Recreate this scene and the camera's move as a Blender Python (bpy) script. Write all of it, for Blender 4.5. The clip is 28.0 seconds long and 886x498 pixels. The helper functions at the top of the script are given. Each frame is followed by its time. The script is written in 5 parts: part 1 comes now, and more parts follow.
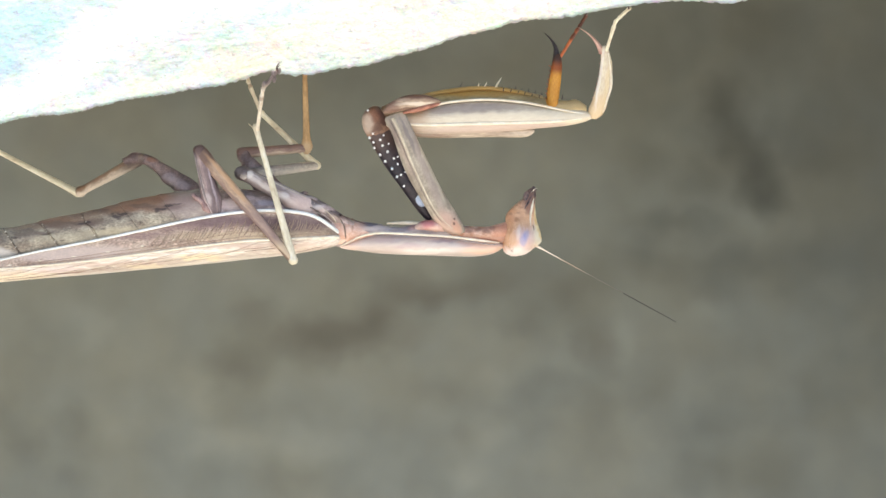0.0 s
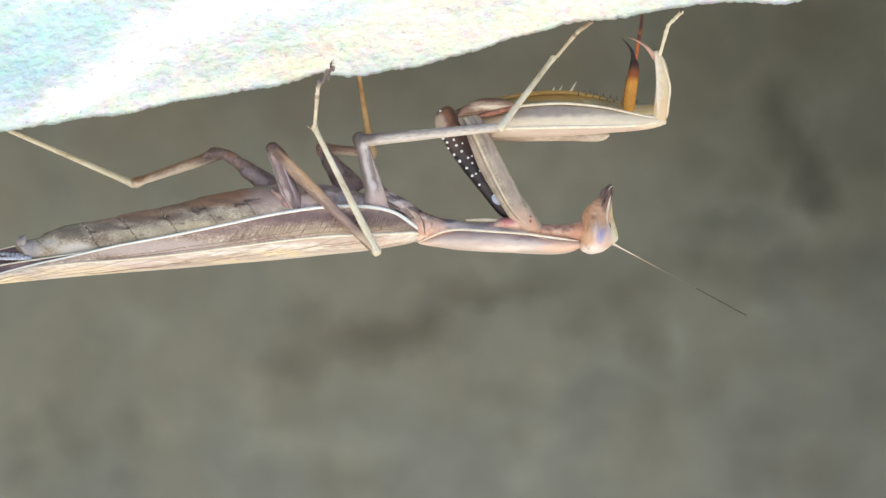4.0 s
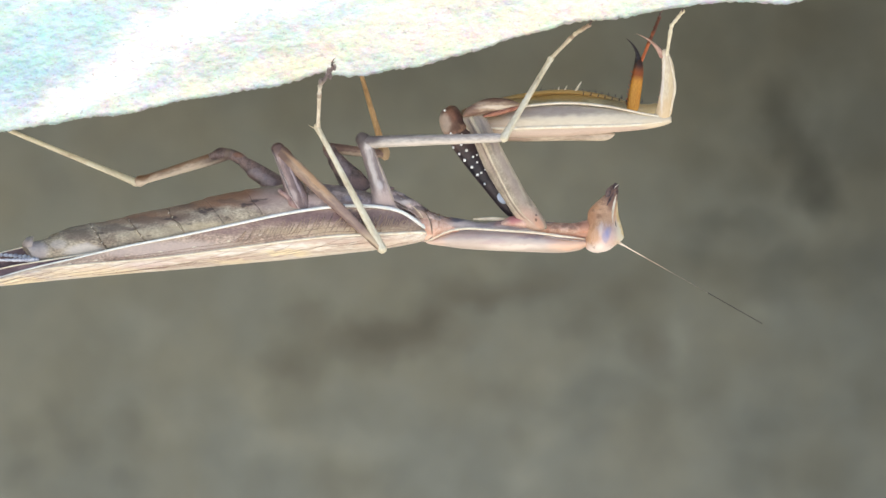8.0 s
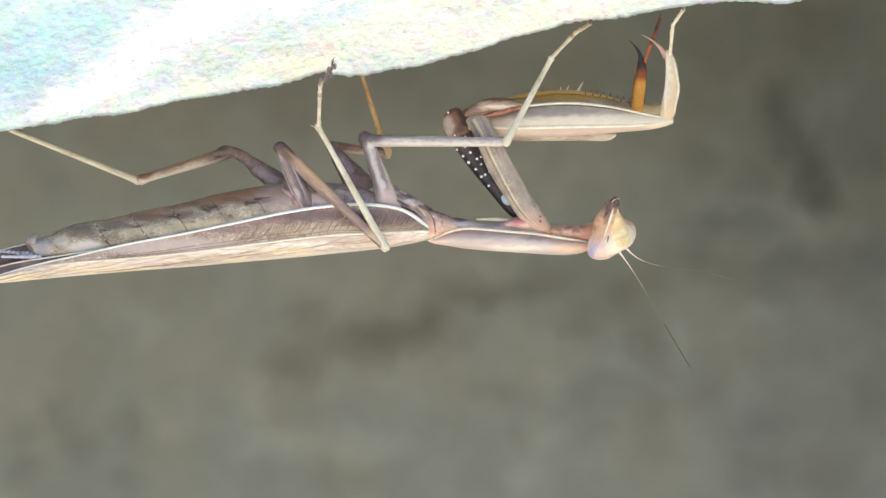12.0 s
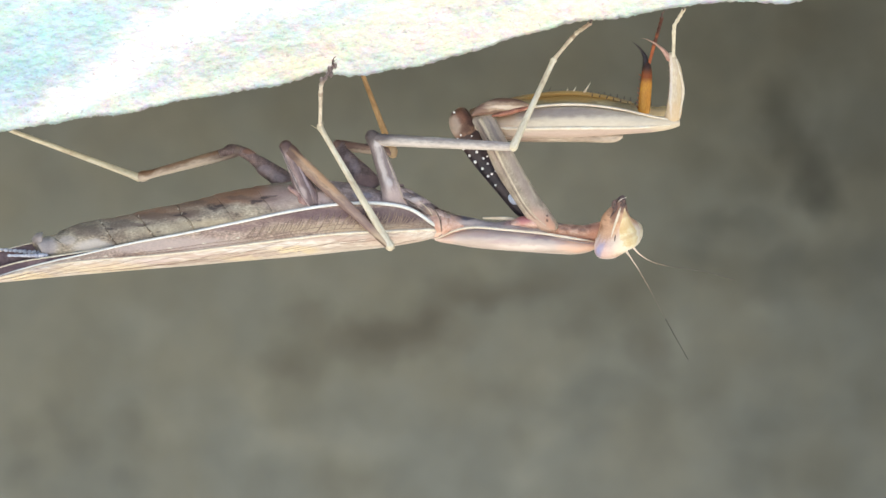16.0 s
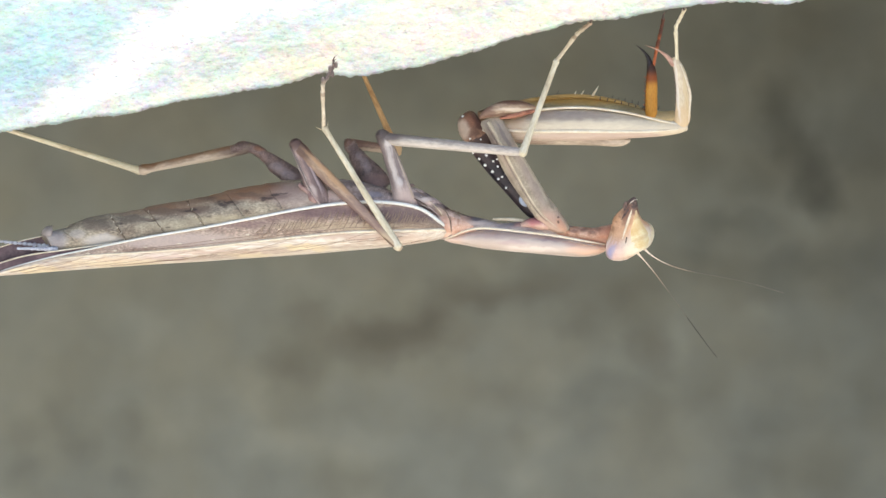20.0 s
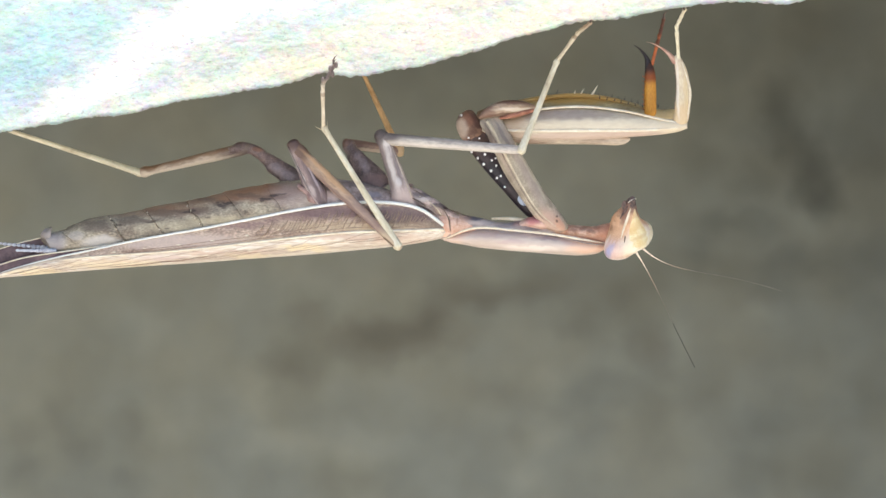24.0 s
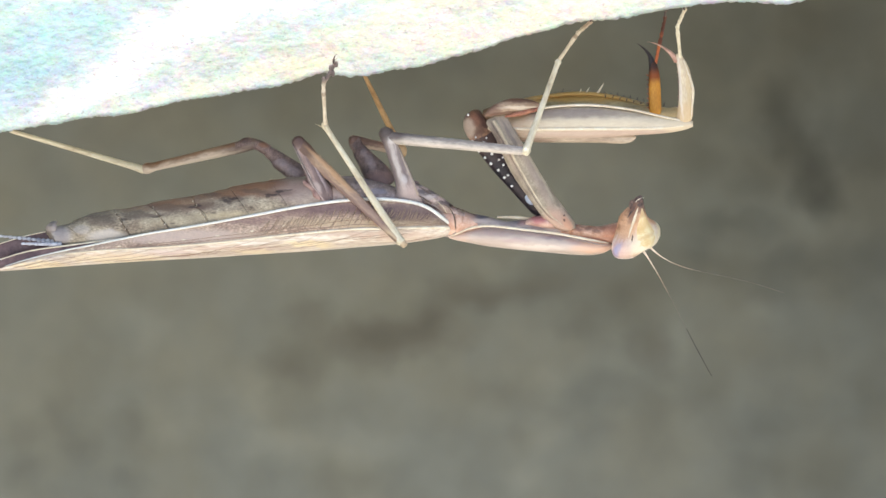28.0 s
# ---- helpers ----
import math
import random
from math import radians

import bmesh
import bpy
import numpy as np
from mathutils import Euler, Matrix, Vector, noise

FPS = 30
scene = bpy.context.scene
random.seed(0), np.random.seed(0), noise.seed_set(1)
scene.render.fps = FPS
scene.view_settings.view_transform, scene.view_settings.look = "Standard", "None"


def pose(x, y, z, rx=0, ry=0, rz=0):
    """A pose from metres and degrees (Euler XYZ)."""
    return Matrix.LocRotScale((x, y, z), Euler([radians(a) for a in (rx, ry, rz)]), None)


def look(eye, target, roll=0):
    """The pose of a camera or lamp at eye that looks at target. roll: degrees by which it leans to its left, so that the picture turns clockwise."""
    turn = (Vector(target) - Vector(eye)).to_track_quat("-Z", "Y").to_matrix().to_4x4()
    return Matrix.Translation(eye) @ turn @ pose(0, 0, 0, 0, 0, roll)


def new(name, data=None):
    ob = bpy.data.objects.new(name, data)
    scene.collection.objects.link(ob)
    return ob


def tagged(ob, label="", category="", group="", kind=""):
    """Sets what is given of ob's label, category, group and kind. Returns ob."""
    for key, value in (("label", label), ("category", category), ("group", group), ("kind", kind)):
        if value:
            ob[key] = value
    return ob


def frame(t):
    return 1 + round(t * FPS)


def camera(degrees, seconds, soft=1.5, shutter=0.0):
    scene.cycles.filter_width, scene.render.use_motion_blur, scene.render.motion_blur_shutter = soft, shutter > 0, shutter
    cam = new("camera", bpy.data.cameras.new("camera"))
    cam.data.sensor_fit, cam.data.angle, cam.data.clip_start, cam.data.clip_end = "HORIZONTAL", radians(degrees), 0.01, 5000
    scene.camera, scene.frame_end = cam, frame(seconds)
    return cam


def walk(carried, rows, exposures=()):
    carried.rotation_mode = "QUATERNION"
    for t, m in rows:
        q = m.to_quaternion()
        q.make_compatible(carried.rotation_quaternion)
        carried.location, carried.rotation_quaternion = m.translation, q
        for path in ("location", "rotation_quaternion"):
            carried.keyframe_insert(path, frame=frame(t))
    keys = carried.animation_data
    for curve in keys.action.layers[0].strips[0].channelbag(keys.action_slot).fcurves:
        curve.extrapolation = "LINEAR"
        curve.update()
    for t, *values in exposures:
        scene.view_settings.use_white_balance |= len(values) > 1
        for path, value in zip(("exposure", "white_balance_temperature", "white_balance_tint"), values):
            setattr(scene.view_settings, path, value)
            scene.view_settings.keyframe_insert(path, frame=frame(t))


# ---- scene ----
# A praying mantis hanging under a sunlit stone ledge, filmed close up with a long lens.
# The plan is drawn in cells of 0.055 mm: x to the right, y down, d towards the camera.
S = 0.000055
FAR = 0.8            # camera to mantis, metres
CX, CY = 784.0, 441.0


def at(x, y, d=0.0):
    """The place in metres of a point of the plan."""
    k = 1 - d * S / FAR
    return Vector(((x - CX) * S * k, -d * S, (CY - y) * S * k))


def aim(dx, dy):
    return look((0, -FAR, 0), (dx * S, 0, dy * S))


# ---- camera ----
cam = camera(6.17, 28.0, 1.5)
walk(cam, [(0, aim(97, -2)), (0.2, aim(88, 0)), (0.4, aim(60, 3)), (0.6, aim(33, 4)), (0.8, aim(30, 3)),
           (1.0, aim(22, 3)), (1.5, aim(11, 1)), (2, aim(8, 1)), (3, aim(5, 1)), (3.5, aim(4, 0)), (5.5, aim(2, 1)),
           (8, aim(1.5, 0)), (14, aim(1, -1)), (20, aim(0, 0)), (28, aim(-0.5, 0))],
     [(0, 1.34), (0.5, 1.32), (1.0, 1.27), (2.0, 1.23), (3.5, 1.2), (28, 1.2)])

# ---- light: high sun behind the camera, clear sky ----
SUN_UP, SUN_SIDE = 88.6, -14.0      # degrees over the horizon; to the left of the camera
scene.view_settings.exposure = 1.2
sky = bpy.data.worlds.new("sky")
scene.world = sky
sky.use_nodes = True
nt = sky.node_tree
tex = nt.nodes.new("ShaderNodeTexSky")
tex.sky_type, tex.sun_disc = "NISHITA", False
tex.sun_elevation, tex.sun_rotation = radians(SUN_UP), radians(180 + SUN_SIDE)
nt.links.new(tex.outputs[0], nt.nodes["Background"].inputs[0])
nt.nodes["Background"].inputs[1].default_value = 0.10
sun = new("sun", bpy.data.lights.new("sun", "SUN"))
sun.data.energy, sun.data.angle, sun.data.color = 4.6, radians(0.5), (1.0, 0.97, 0.93)
ce = math.cos(radians(SUN_UP))
sun.matrix_world = look((ce * math.sin(radians(SUN_SIDE)), -ce * math.cos(radians(SUN_SIDE)), math.sin(radians(SUN_UP))), (0, 0, 0))


# ---- materials ----
def rgb(r, g, b):
    """A base colour given in screen values 0 to 255."""
    f = lambda v: (v / 255 / 12.92) if v < 10.3 else ((v / 255 + 0.055) / 1.055) ** 2.4
    return (f(r), f(g), f(b), 1.0)


def material(name, light, dark, size, rough=0.5, bump=0.3, fine=0.15, low=0.35, high=0.65, squash=(1, 1, 1), spec=0.4, veil=0.0, marks=(), warp=6.0):
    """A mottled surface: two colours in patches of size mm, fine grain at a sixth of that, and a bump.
    marks: soft-edged markings of the skin: centre and half sizes in cells of the part's own space, colour, strength."""
    m = bpy.data.materials.new(name)
    m.use_nodes = True
    n, l = m.node_tree.nodes, m.node_tree.links
    b = n["Principled BSDF"]
    co = n.new("ShaderNodeTexCoord")
    mp = n.new("ShaderNodeMapping")
    mp.inputs["Scale"].default_value = squash
    l.new(co.outputs["Object"], mp.inputs[0])
    big = n.new("ShaderNodeTexNoise")
    big.inputs["Scale"].default_value, big.inputs["Detail"].default_value = 1000 / size, 4
    l.new(mp.outputs[0], big.inputs["Vector"])
    ramp = n.new("ShaderNodeValToRGB")
    ramp.color_ramp.elements[0].position, ramp.color_ramp.elements[1].position = low, high
    ramp.color_ramp.elements[0].color, ramp.color_ramp.elements[1].color = dark, light
    l.new(big.outputs["Fac"], ramp.inputs[0])
    small = n.new("ShaderNodeTexNoise")
    small.inputs["Scale"].default_value, small.inputs["Detail"].default_value = 6000 / size, 3
    l.new(mp.outputs[0], small.inputs["Vector"])
    mix = n.new("ShaderNodeMix")
    mix.data_type, mix.blend_type = "RGBA", "OVERLAY"
    mix.inputs[0].default_value = fine
    l.new(ramp.outputs[0], mix.inputs[6])
    crisp = n.new("ShaderNodeMapRange")
    crisp.inputs[1].default_value, crisp.inputs[2].default_value = 0.3, 0.7
    l.new(small.outputs["Fac"], crisp.inputs[0])
    l.new(crisp.outputs[0], mix.inputs[7])
    socket = mix.outputs[2]
    if marks:
        wob = n.new("ShaderNodeTexNoise")
        wob.inputs["Scale"].default_value, wob.inputs["Detail"].default_value = 800, 2
        l.new(co.outputs["Object"], wob.inputs["Vector"])
        mid = n.new("ShaderNodeVectorMath")
        mid.operation = "SUBTRACT"
        l.new(wob.outputs["Color"], mid.inputs[0])
        mid.inputs[1].default_value = (0.5, 0.5, 0.5)
        way = n.new("ShaderNodeVectorMath")
        way.operation = "MULTIPLY_ADD"
        l.new(mid.outputs[0], way.inputs[0])
        way.inputs[1].default_value = (warp * 2.5 * S, 0, warp * 2.5 * S)
        l.new(co.outputs["Object"], way.inputs[2])
    for centre, half, tint, strength in marks:
        q = n.new("ShaderNodeMapping")
        q.vector_type = "TEXTURE"
        q.inputs["Location"].default_value = [v * S for v in centre]
        q.inputs["Scale"].default_value = [v * S for v in half]
        l.new(way.outputs[0], q.inputs[0])
        g = n.new("ShaderNodeTexGradient")
        g.gradient_type = "SPHERICAL"
        l.new(q.outputs[0], g.inputs[0])
        k = n.new("ShaderNodeMapRange")
        k.interpolation_type = "SMOOTHSTEP"
        k.inputs[1].default_value, k.inputs[2].default_value, k.inputs[4].default_value = 0.0, 0.6, strength
        l.new(g.outputs["Fac"], k.inputs[0])
        x = n.new("ShaderNodeMix")
        x.data_type = "RGBA"
        l.new(k.outputs[0], x.inputs[0])
        l.new(socket, x.inputs[6])
        x.inputs[7].default_value = tint
        socket = x.outputs[2]
    l.new(socket, b.inputs["Base Color"])
    bp = n.new("ShaderNodeBump")
    bp.inputs["Strength"].default_value, bp.inputs["Distance"].default_value = bump, size * 0.00006
    l.new(small.outputs["Fac"], bp.inputs["Height"])
    l.new(bp.outputs[0], b.inputs["Normal"])
    b.inputs["Roughness"].default_value = rough
    b.inputs["Specular IOR Level"].default_value = spec
    if veil:
        b.inputs["Subsurface Weight"].default_value = veil
        b.inputs["Subsurface Radius"].default_value = (1.0, 0.6, 0.4)
        b.inputs["Subsurface Scale"].default_value = 0.0005
    return m


WIDE = 4000       # half depth of a marking that runs through the whole part


def flank(x, y, rx, ry, tint, strength):
    """A marking at a place of the plan, in the body's own space."""
    return ((x - 795, 0, 403 - y), (rx, WIDE, ry), tint, strength)


RUST, SOOT = rgb(152, 108, 80), rgb(66, 54, 50)
BELLY_MARKS = ([flank(x, y, rx, ry, RUST, s) for x, y, rx, ry, s in ((420, 338, 170, 25, 0.75), (440, 333, 70, 12, 0.55), (300, 368, 90, 18, 0.6), (350, 352, 60, 13, 0.4), (285, 368, 50, 10, 0.4), (400, 352, 40, 8, 0.35), (470, 330, 40, 10, 0.4), (225, 378, 40, 8, 0.4))]
               + [flank(530, 345, 70, 34, rgb(172, 150, 142), 0.6), flank(430, 390, 130, 12, rgb(190, 174, 142), 0.6), flank(310, 400, 90, 14, rgb(176, 164, 138), 0.5)]
               + [flank(x, y, rx, ry, rgb(112, 98, 86), s) for x, y, rx, ry, s in ((300, 375, 60, 10, 0.6), (235, 388, 46, 12, 0.7), (170, 398, 40, 14, 0.75), (360, 372, 40, 9, 0.5), (150, 385, 26, 12, 0.6))]
               + [flank(x, y, rx, ry, rgb(100, 80, 70), 0.5) for x, y, rx, ry in ((402, 360, 40, 8), (482, 348, 44, 8), (338, 372, 36, 7), (440, 345, 30, 6), (275, 388, 30, 6), (368, 352, 26, 6))]
               + [flank(x, y, rx, ry, SOOT, s) for x, y, rx, ry, s in ((394, 362, 14, 3.4, 0.8), (406, 358, 12, 3.2, 0.8), (400, 366, 6, 3, 0.6), (388, 358, 6, 2.5, 0.5), (474, 350, 16, 3.6, 0.8), (488, 345, 14, 3.2, 0.8), (468, 354, 6, 4, 0.7), (502, 342, 12, 2.4, 0.6), (334, 374, 12, 3, 0.7), (344, 370, 10, 2.6, 0.7), (272, 391, 15, 3, 0.6), (212, 398, 12, 3, 0.6), (372, 384, 7, 2.5, 0.5), (440, 372, 8, 2.5, 0.45), (300, 402, 8, 2, 0.5))]
               + [flank(80, 408, 24, 18, rgb(150, 140, 136), 0.85), flank(185, 428, 46, 18, rgb(206, 198, 190), 0.75), flank(102, 425, 26, 24, rgb(164, 156, 156), 0.8), flank(140, 415, 20, 10, rgb(196, 186, 178), 0.5)])
M_SEGMENT = material("abdomen skin", rgb(184, 170, 146), rgb(136, 121, 103), 0.9, 0.55, 0.7, 0.38, squash=(0.6, 1, 1), marks=BELLY_MARKS, warp=5)
M_SEAM = material("dark seam", rgb(124, 104, 86), rgb(84, 70, 60), 0.4, 0.5, 0.2)
M_MARK = material("dark spot", rgb(84, 62, 52), rgb(56, 42, 38), 0.6, 0.6)
M_THORAX = material("grey-mauve skin", rgb(196, 174, 164), rgb(142, 122, 116), 0.7, 0.45, 0.6, 0.3, marks=[flank(735, 350, 44, 8, rgb(176, 166, 164), 0.7), flank(755, 346, 60, 7, rgb(84, 74, 76), 0.8), flank(785, 366, 30, 7, rgb(78, 68, 70), 0.8), flank(750, 356, 22, 5, rgb(196, 186, 182), 0.6), flank(640, 326, 80, 8, rgb(112, 98, 98), 0.45), flank(600, 345, 40, 10, rgb(206, 184, 174), 0.6), flank(560, 345, 30, 14, rgb(198, 160, 146), 0.6), flank(660, 345, 24, 8, rgb(150, 146, 156), 0.6), flank(780, 385, 16, 24, rgb(172, 150, 136), 0.6)])
M_JOINT = material("orange joint skin", rgb(230, 196, 174), rgb(206, 158, 134), 0.7, 0.5, 0.5, 0.18, marks=[flank(800, 420, 40, 9, rgb(236, 204, 182), 0.6), flank(798, 395, 3, 26, rgb(128, 92, 80), 0.6), flank(812, 388, 3, 14, rgb(176, 124, 104), 0.5), flank(786, 372, 16, 8, rgb(120, 100, 94), 0.7)], warp=4)
M_PRONOTUM = material("pink-tan shield", rgb(215, 199, 188), rgb(196, 178, 166), 1.8, 0.42, 0.3, 0.07, squash=(0.25, 1, 1), marks=[flank(930, 415, 110, 8, rgb(180, 160, 158), 0.5), flank(870, 416, 24, 9, rgb(176, 152, 146), 0.5), flank(985, 424, 30, 7, rgb(160, 144, 148), 0.6), flank(850, 412, 50, 10, rgb(196, 170, 160), 0.5), flank(1040, 441, 50, 16, rgb(236, 188, 156), 0.6), flank(905, 430, 34, 6, rgb(190, 162, 160), 0.5), flank(965, 424, 26, 5, rgb(150, 128, 136), 0.5), flank(1010, 432, 24, 6, rgb(196, 160, 152), 0.5), flank(940, 441, 60, 5, rgb(234, 218, 206), 0.6), flank(800, 422, 30, 20, rgb(228, 190, 168), 0.4)])
M_NECK = material("rust neck skin", rgb(212, 174, 150), rgb(178, 126, 98), 0.7, 0.55, 0.5, 0.25, marks=[flank(x, y, rx, ry, rgb(120, 78, 60), 0.6) for x, y, rx, ry in ((1035, 408, 10, 6), (1058, 406, 8, 6), (1016, 410, 12, 5), (1048, 414, 9, 5))] + [flank(1080, 414, 34, 26, rgb(194, 130, 98), 0.6)], warp=5)
M_STERNUM = material("blue-grey underside", rgb(178, 164, 158), rgb(134, 120, 120), 1.0, 0.4, 0.4, 0.14, squash=(0.4, 1, 1), marks=[flank(850, 386, 70, 6, rgb(80, 78, 90), 0.85), flank(900, 394, 40, 5, rgb(84, 82, 94), 0.8), flank(860, 396, 60, 4, rgb(196, 180, 172), 0.6), flank(810, 395, 34, 26, rgb(220, 176, 152), 0.75), flank(930, 396, 30, 8, rgb(190, 140, 128), 0.6), flank(1050, 415, 80, 30, rgb(204, 150, 122), 0.8)])
M_WHITE = material("white vein", rgb(242, 240, 232), rgb(226, 224, 214), 1.0, 0.4, 0.1)
M_CREAM = material("cream vein", rgb(236, 226, 204), rgb(220, 204, 178), 1.0, 0.45, 0.1)
M_WING_BROWN = material("brown wing band", rgb(198, 174, 152), rgb(170, 144, 126), 0.8, 0.5, 0.6, 0.45, squash=(0.5, 1, 1), marks=[flank(715, 380, 130, 22, rgb(98, 76, 78), 0.8), flank(570, 374, 150, 16, rgb(108, 82, 84), 0.8), flank(430, 398, 110, 8, rgb(134, 106, 102), 0.6), flank(500, 386, 90, 9, rgb(128, 100, 94), 0.6), flank(620, 401, 190, 11, rgb(200, 178, 146), 0.7), flank(420, 425, 150, 10, rgb(194, 172, 146), 0.5), flank(300, 425, 190, 18, rgb(206, 184, 170), 0.75), flank(90, 462, 90, 14, rgb(226, 208, 182), 0.6)])
M_WING_PALE = material("pale wing field", rgb(226, 214, 199), rgb(192, 174, 159), 0.7, 0.5, 0.7, 0.4, squash=(0.1, 1, 1.2), marks=[flank(540, 438, 60, 8, rgb(238, 218, 172), 0.6), flank(440, 452, 50, 7, rgb(238, 220, 180), 0.5), flank(200, 465, 120, 12, rgb(234, 216, 178), 0.5), flank(720, 425, 70, 14, rgb(222, 198, 180), 0.5), flank(60, 478, 70, 10, rgb(240, 220, 178), 0.6), flank(400, 446, 120, 5, rgb(200, 172, 156), 0.6), flank(640, 421, 150, 6, rgb(200, 174, 156), 0.7), flank(200, 459, 100, 4, rgb(206, 178, 156), 0.5), flank(300, 455, 60, 7, rgb(206, 182, 178), 0.5)], warp=9)
M_HINDWING = material("purple-brown wing", rgb(134, 108, 106), rgb(98, 78, 80), 1.2, 0.45, 0.4)
M_VEIN = material("tan cross vein", rgb(186, 162, 138), rgb(164, 140, 120), 0.8, 0.5, 0.1)
M_VEIN_DARK = material("brown vein", rgb(168, 140, 122), rgb(140, 112, 98), 0.8, 0.5, 0.1)


def limb_skin(name, light, dark, size=1.0, marks=(), rough=0.45, stretch=0.3):
    """Leg skin; marks along the limb: from, half length, z, half height, colour, strength."""
    return material(name, light, dark, size, rough, 0.4, 0.22, squash=(stretch, 1, 1), marks=[((u, 0, z), (hl, WIDE, hz), tint, s) for u, hl, z, hz, tint, s in marks], warp=4)


M_LEG_CREAM = limb_skin("cream leg", rgb(222, 212, 184), rgb(194, 178, 148), 0.9)
M_LEG_GREY = limb_skin("grey leg", rgb(194, 180, 171), rgb(150, 134, 128), 0.6, ((60, 90, 10, 8, rgb(112, 96, 94), 0.7), (50, 70, 0, 5, rgb(206, 196, 188), 0.6), (60, 90, -9, 4, rgb(122, 106, 104), 0.7), (-20, 50, 0, 40, rgb(206, 180, 170), 0.6), (116, 26, 0, 40, rgb(82, 70, 66), 0.9), (96, 8, -4, 10, rgb(226, 216, 206), 0.7), (24, 12, -4, 7, rgb(214, 206, 202), 0.6)))
M_LEG_MAUVE = limb_skin("mauve root skin", rgb(154, 132, 126), rgb(106, 88, 86), 0.6, ((50, 70, 10, 4, rgb(216, 200, 190), 0.7), (40, 70, -3, 5, rgb(116, 98, 96), 0.6), (50, 60, -10, 5, rgb(176, 162, 166), 0.6), (-6, 34, 16, 12, rgb(196, 146, 132), 0.7), (116, 30, 0, 40, rgb(86, 64, 56), 0.9), (60, 50, -13, 5, rgb(92, 76, 78), 0.8), (20, 16, 4, 8, rgb(206, 190, 182), 0.5)))
M_LEG_DARK = material("dark mauve leg", rgb(140, 117, 111), rgb(98, 82, 80), 0.7, 0.42, 0.5, 0.35, marks=[flank(x, y, rx, ry, rgb(170, 156, 160), 0.4) for x, y, rx, ry in ((488, 294, 18, 9), (498, 302, 18, 9), (510, 310, 18, 9), (644, 287, 9, 14), (650, 296, 9, 14), (636, 276, 8, 12))] + [flank(458, 262, 14, 7, rgb(150, 106, 84), 0.6), flank(530, 322, 14, 12, rgb(150, 118, 112), 0.6), flank(666, 320, 30, 18, rgb(156, 126, 120), 0.65), flank(420, 254, 22, 6, rgb(84, 66, 62), 0.6)], warp=5)
M_ORANGE = limb_skin("orange leg", rgb(216, 152, 60), rgb(202, 136, 50), 0.7, ((70, 26, 0, 60, rgb(128, 56, 24), 0.9), (92, 30, 0, 60, rgb(40, 30, 30), 0.9)))
M_RUST = limb_skin("rust tarsus", rgb(190, 104, 58), rgb(140, 68, 40), 0.5, ((88, 34, 0, 40, rgb(52, 34, 30), 0.85), (52, 10, 0, 40, rgb(60, 34, 28), 0.8)))
M_BLACK = material("black claw", rgb(56, 48, 50), rgb(30, 26, 30), 0.4, 0.35, 0.1)
M_TARSUS = limb_skin("brown-grey tarsus", rgb(216, 202, 178), rgb(182, 164, 140), 0.4, ((118, 42, 0, 60, rgb(92, 78, 80), 0.9), (66, 6, 0, 20, rgb(140, 118, 100), 0.7)))
M_COXA = limb_skin("tan coxa", rgb(174, 160, 140), rgb(140, 127, 110), 0.9, ((100, 120, -12, 10, rgb(158, 140, 128), 0.6), (120, 110, -20, 5, rgb(196, 182, 156), 0.5), (150, 60, 12, 8, rgb(168, 146, 132), 0.5), (4, 40, -6, 30, rgb(202, 162, 142), 0.6), (-6, 20, -22, 10, rgb(200, 146, 116), 0.6), (2, 3.4, -20, 3.2, rgb(70, 50, 44), 0.8), (10, 3.0, -24, 3, rgb(70, 50, 44), 0.8), (196, 40, 0, 40, rgb(150, 136, 124), 0.5), (180, 50, -6, 5, rgb(112, 100, 96), 0.6), (190, 40, 15, 4, rgb(120, 102, 92), 0.6)), stretch=0.8)
M_KEEL = limb_skin("tan keel", rgb(198, 180, 158), rgb(166, 146, 126), 1.2, ((60, 70, 0, 60, rgb(150, 122, 104), 0.6),))
M_COXA_DARK = material("black inner coxa", rgb(66, 54, 56), rgb(36, 32, 40), 1.0, 0.38, 0.2, 0.2, marks=[((192, 0, 0), (80, WIDE, 60), rgb(98, 76, 66), 0.75)])
M_COXA_TOP = material("rust coxa tip", rgb(160, 122, 98), rgb(112, 82, 66), 0.6, 0.45, 0.4, 0.3, marks=[((196, 0, 17), (26, WIDE, 18), rgb(212, 190, 170), 0.65), ((190, 0, -16), (26, WIDE, 14), rgb(92, 60, 48), 0.8), ((178, 0, 2), (12, WIDE, 10), rgb(104, 74, 60), 0.6), ((200, 0, -4), (18, WIDE, 13), rgb(150, 96, 70), 0.5), ((216, 0, 8), (10, WIDE, 24), rgb(96, 74, 66), 0.6)])
M_SPOT = material("white spot", rgb(252, 250, 246), rgb(240, 238, 236), 0.4, 0.3, 0.05)
M_BLUE = material("blue-white spot", rgb(208, 216, 230), rgb(180, 190, 212), 0.5, 0.35, 0.1)
M_FEMUR = limb_skin("pale femur", rgb(208, 194, 170), rgb(184, 168, 144), 1.2, ((150, 200, 24, 22, rgb(154, 142, 132), 0.6), (120, 120, 22, 12, rgb(132, 118, 116), 0.5), (230, 250, 3, 14, rgb(220, 206, 182), 0.7), (190, 230, -16, 12, rgb(198, 172, 156), 0.75), (30, 50, 4, 30, rgb(182, 152, 124), 0.6), (330, 40, 0, 40, rgb(218, 200, 170), 0.6)), 0.42)
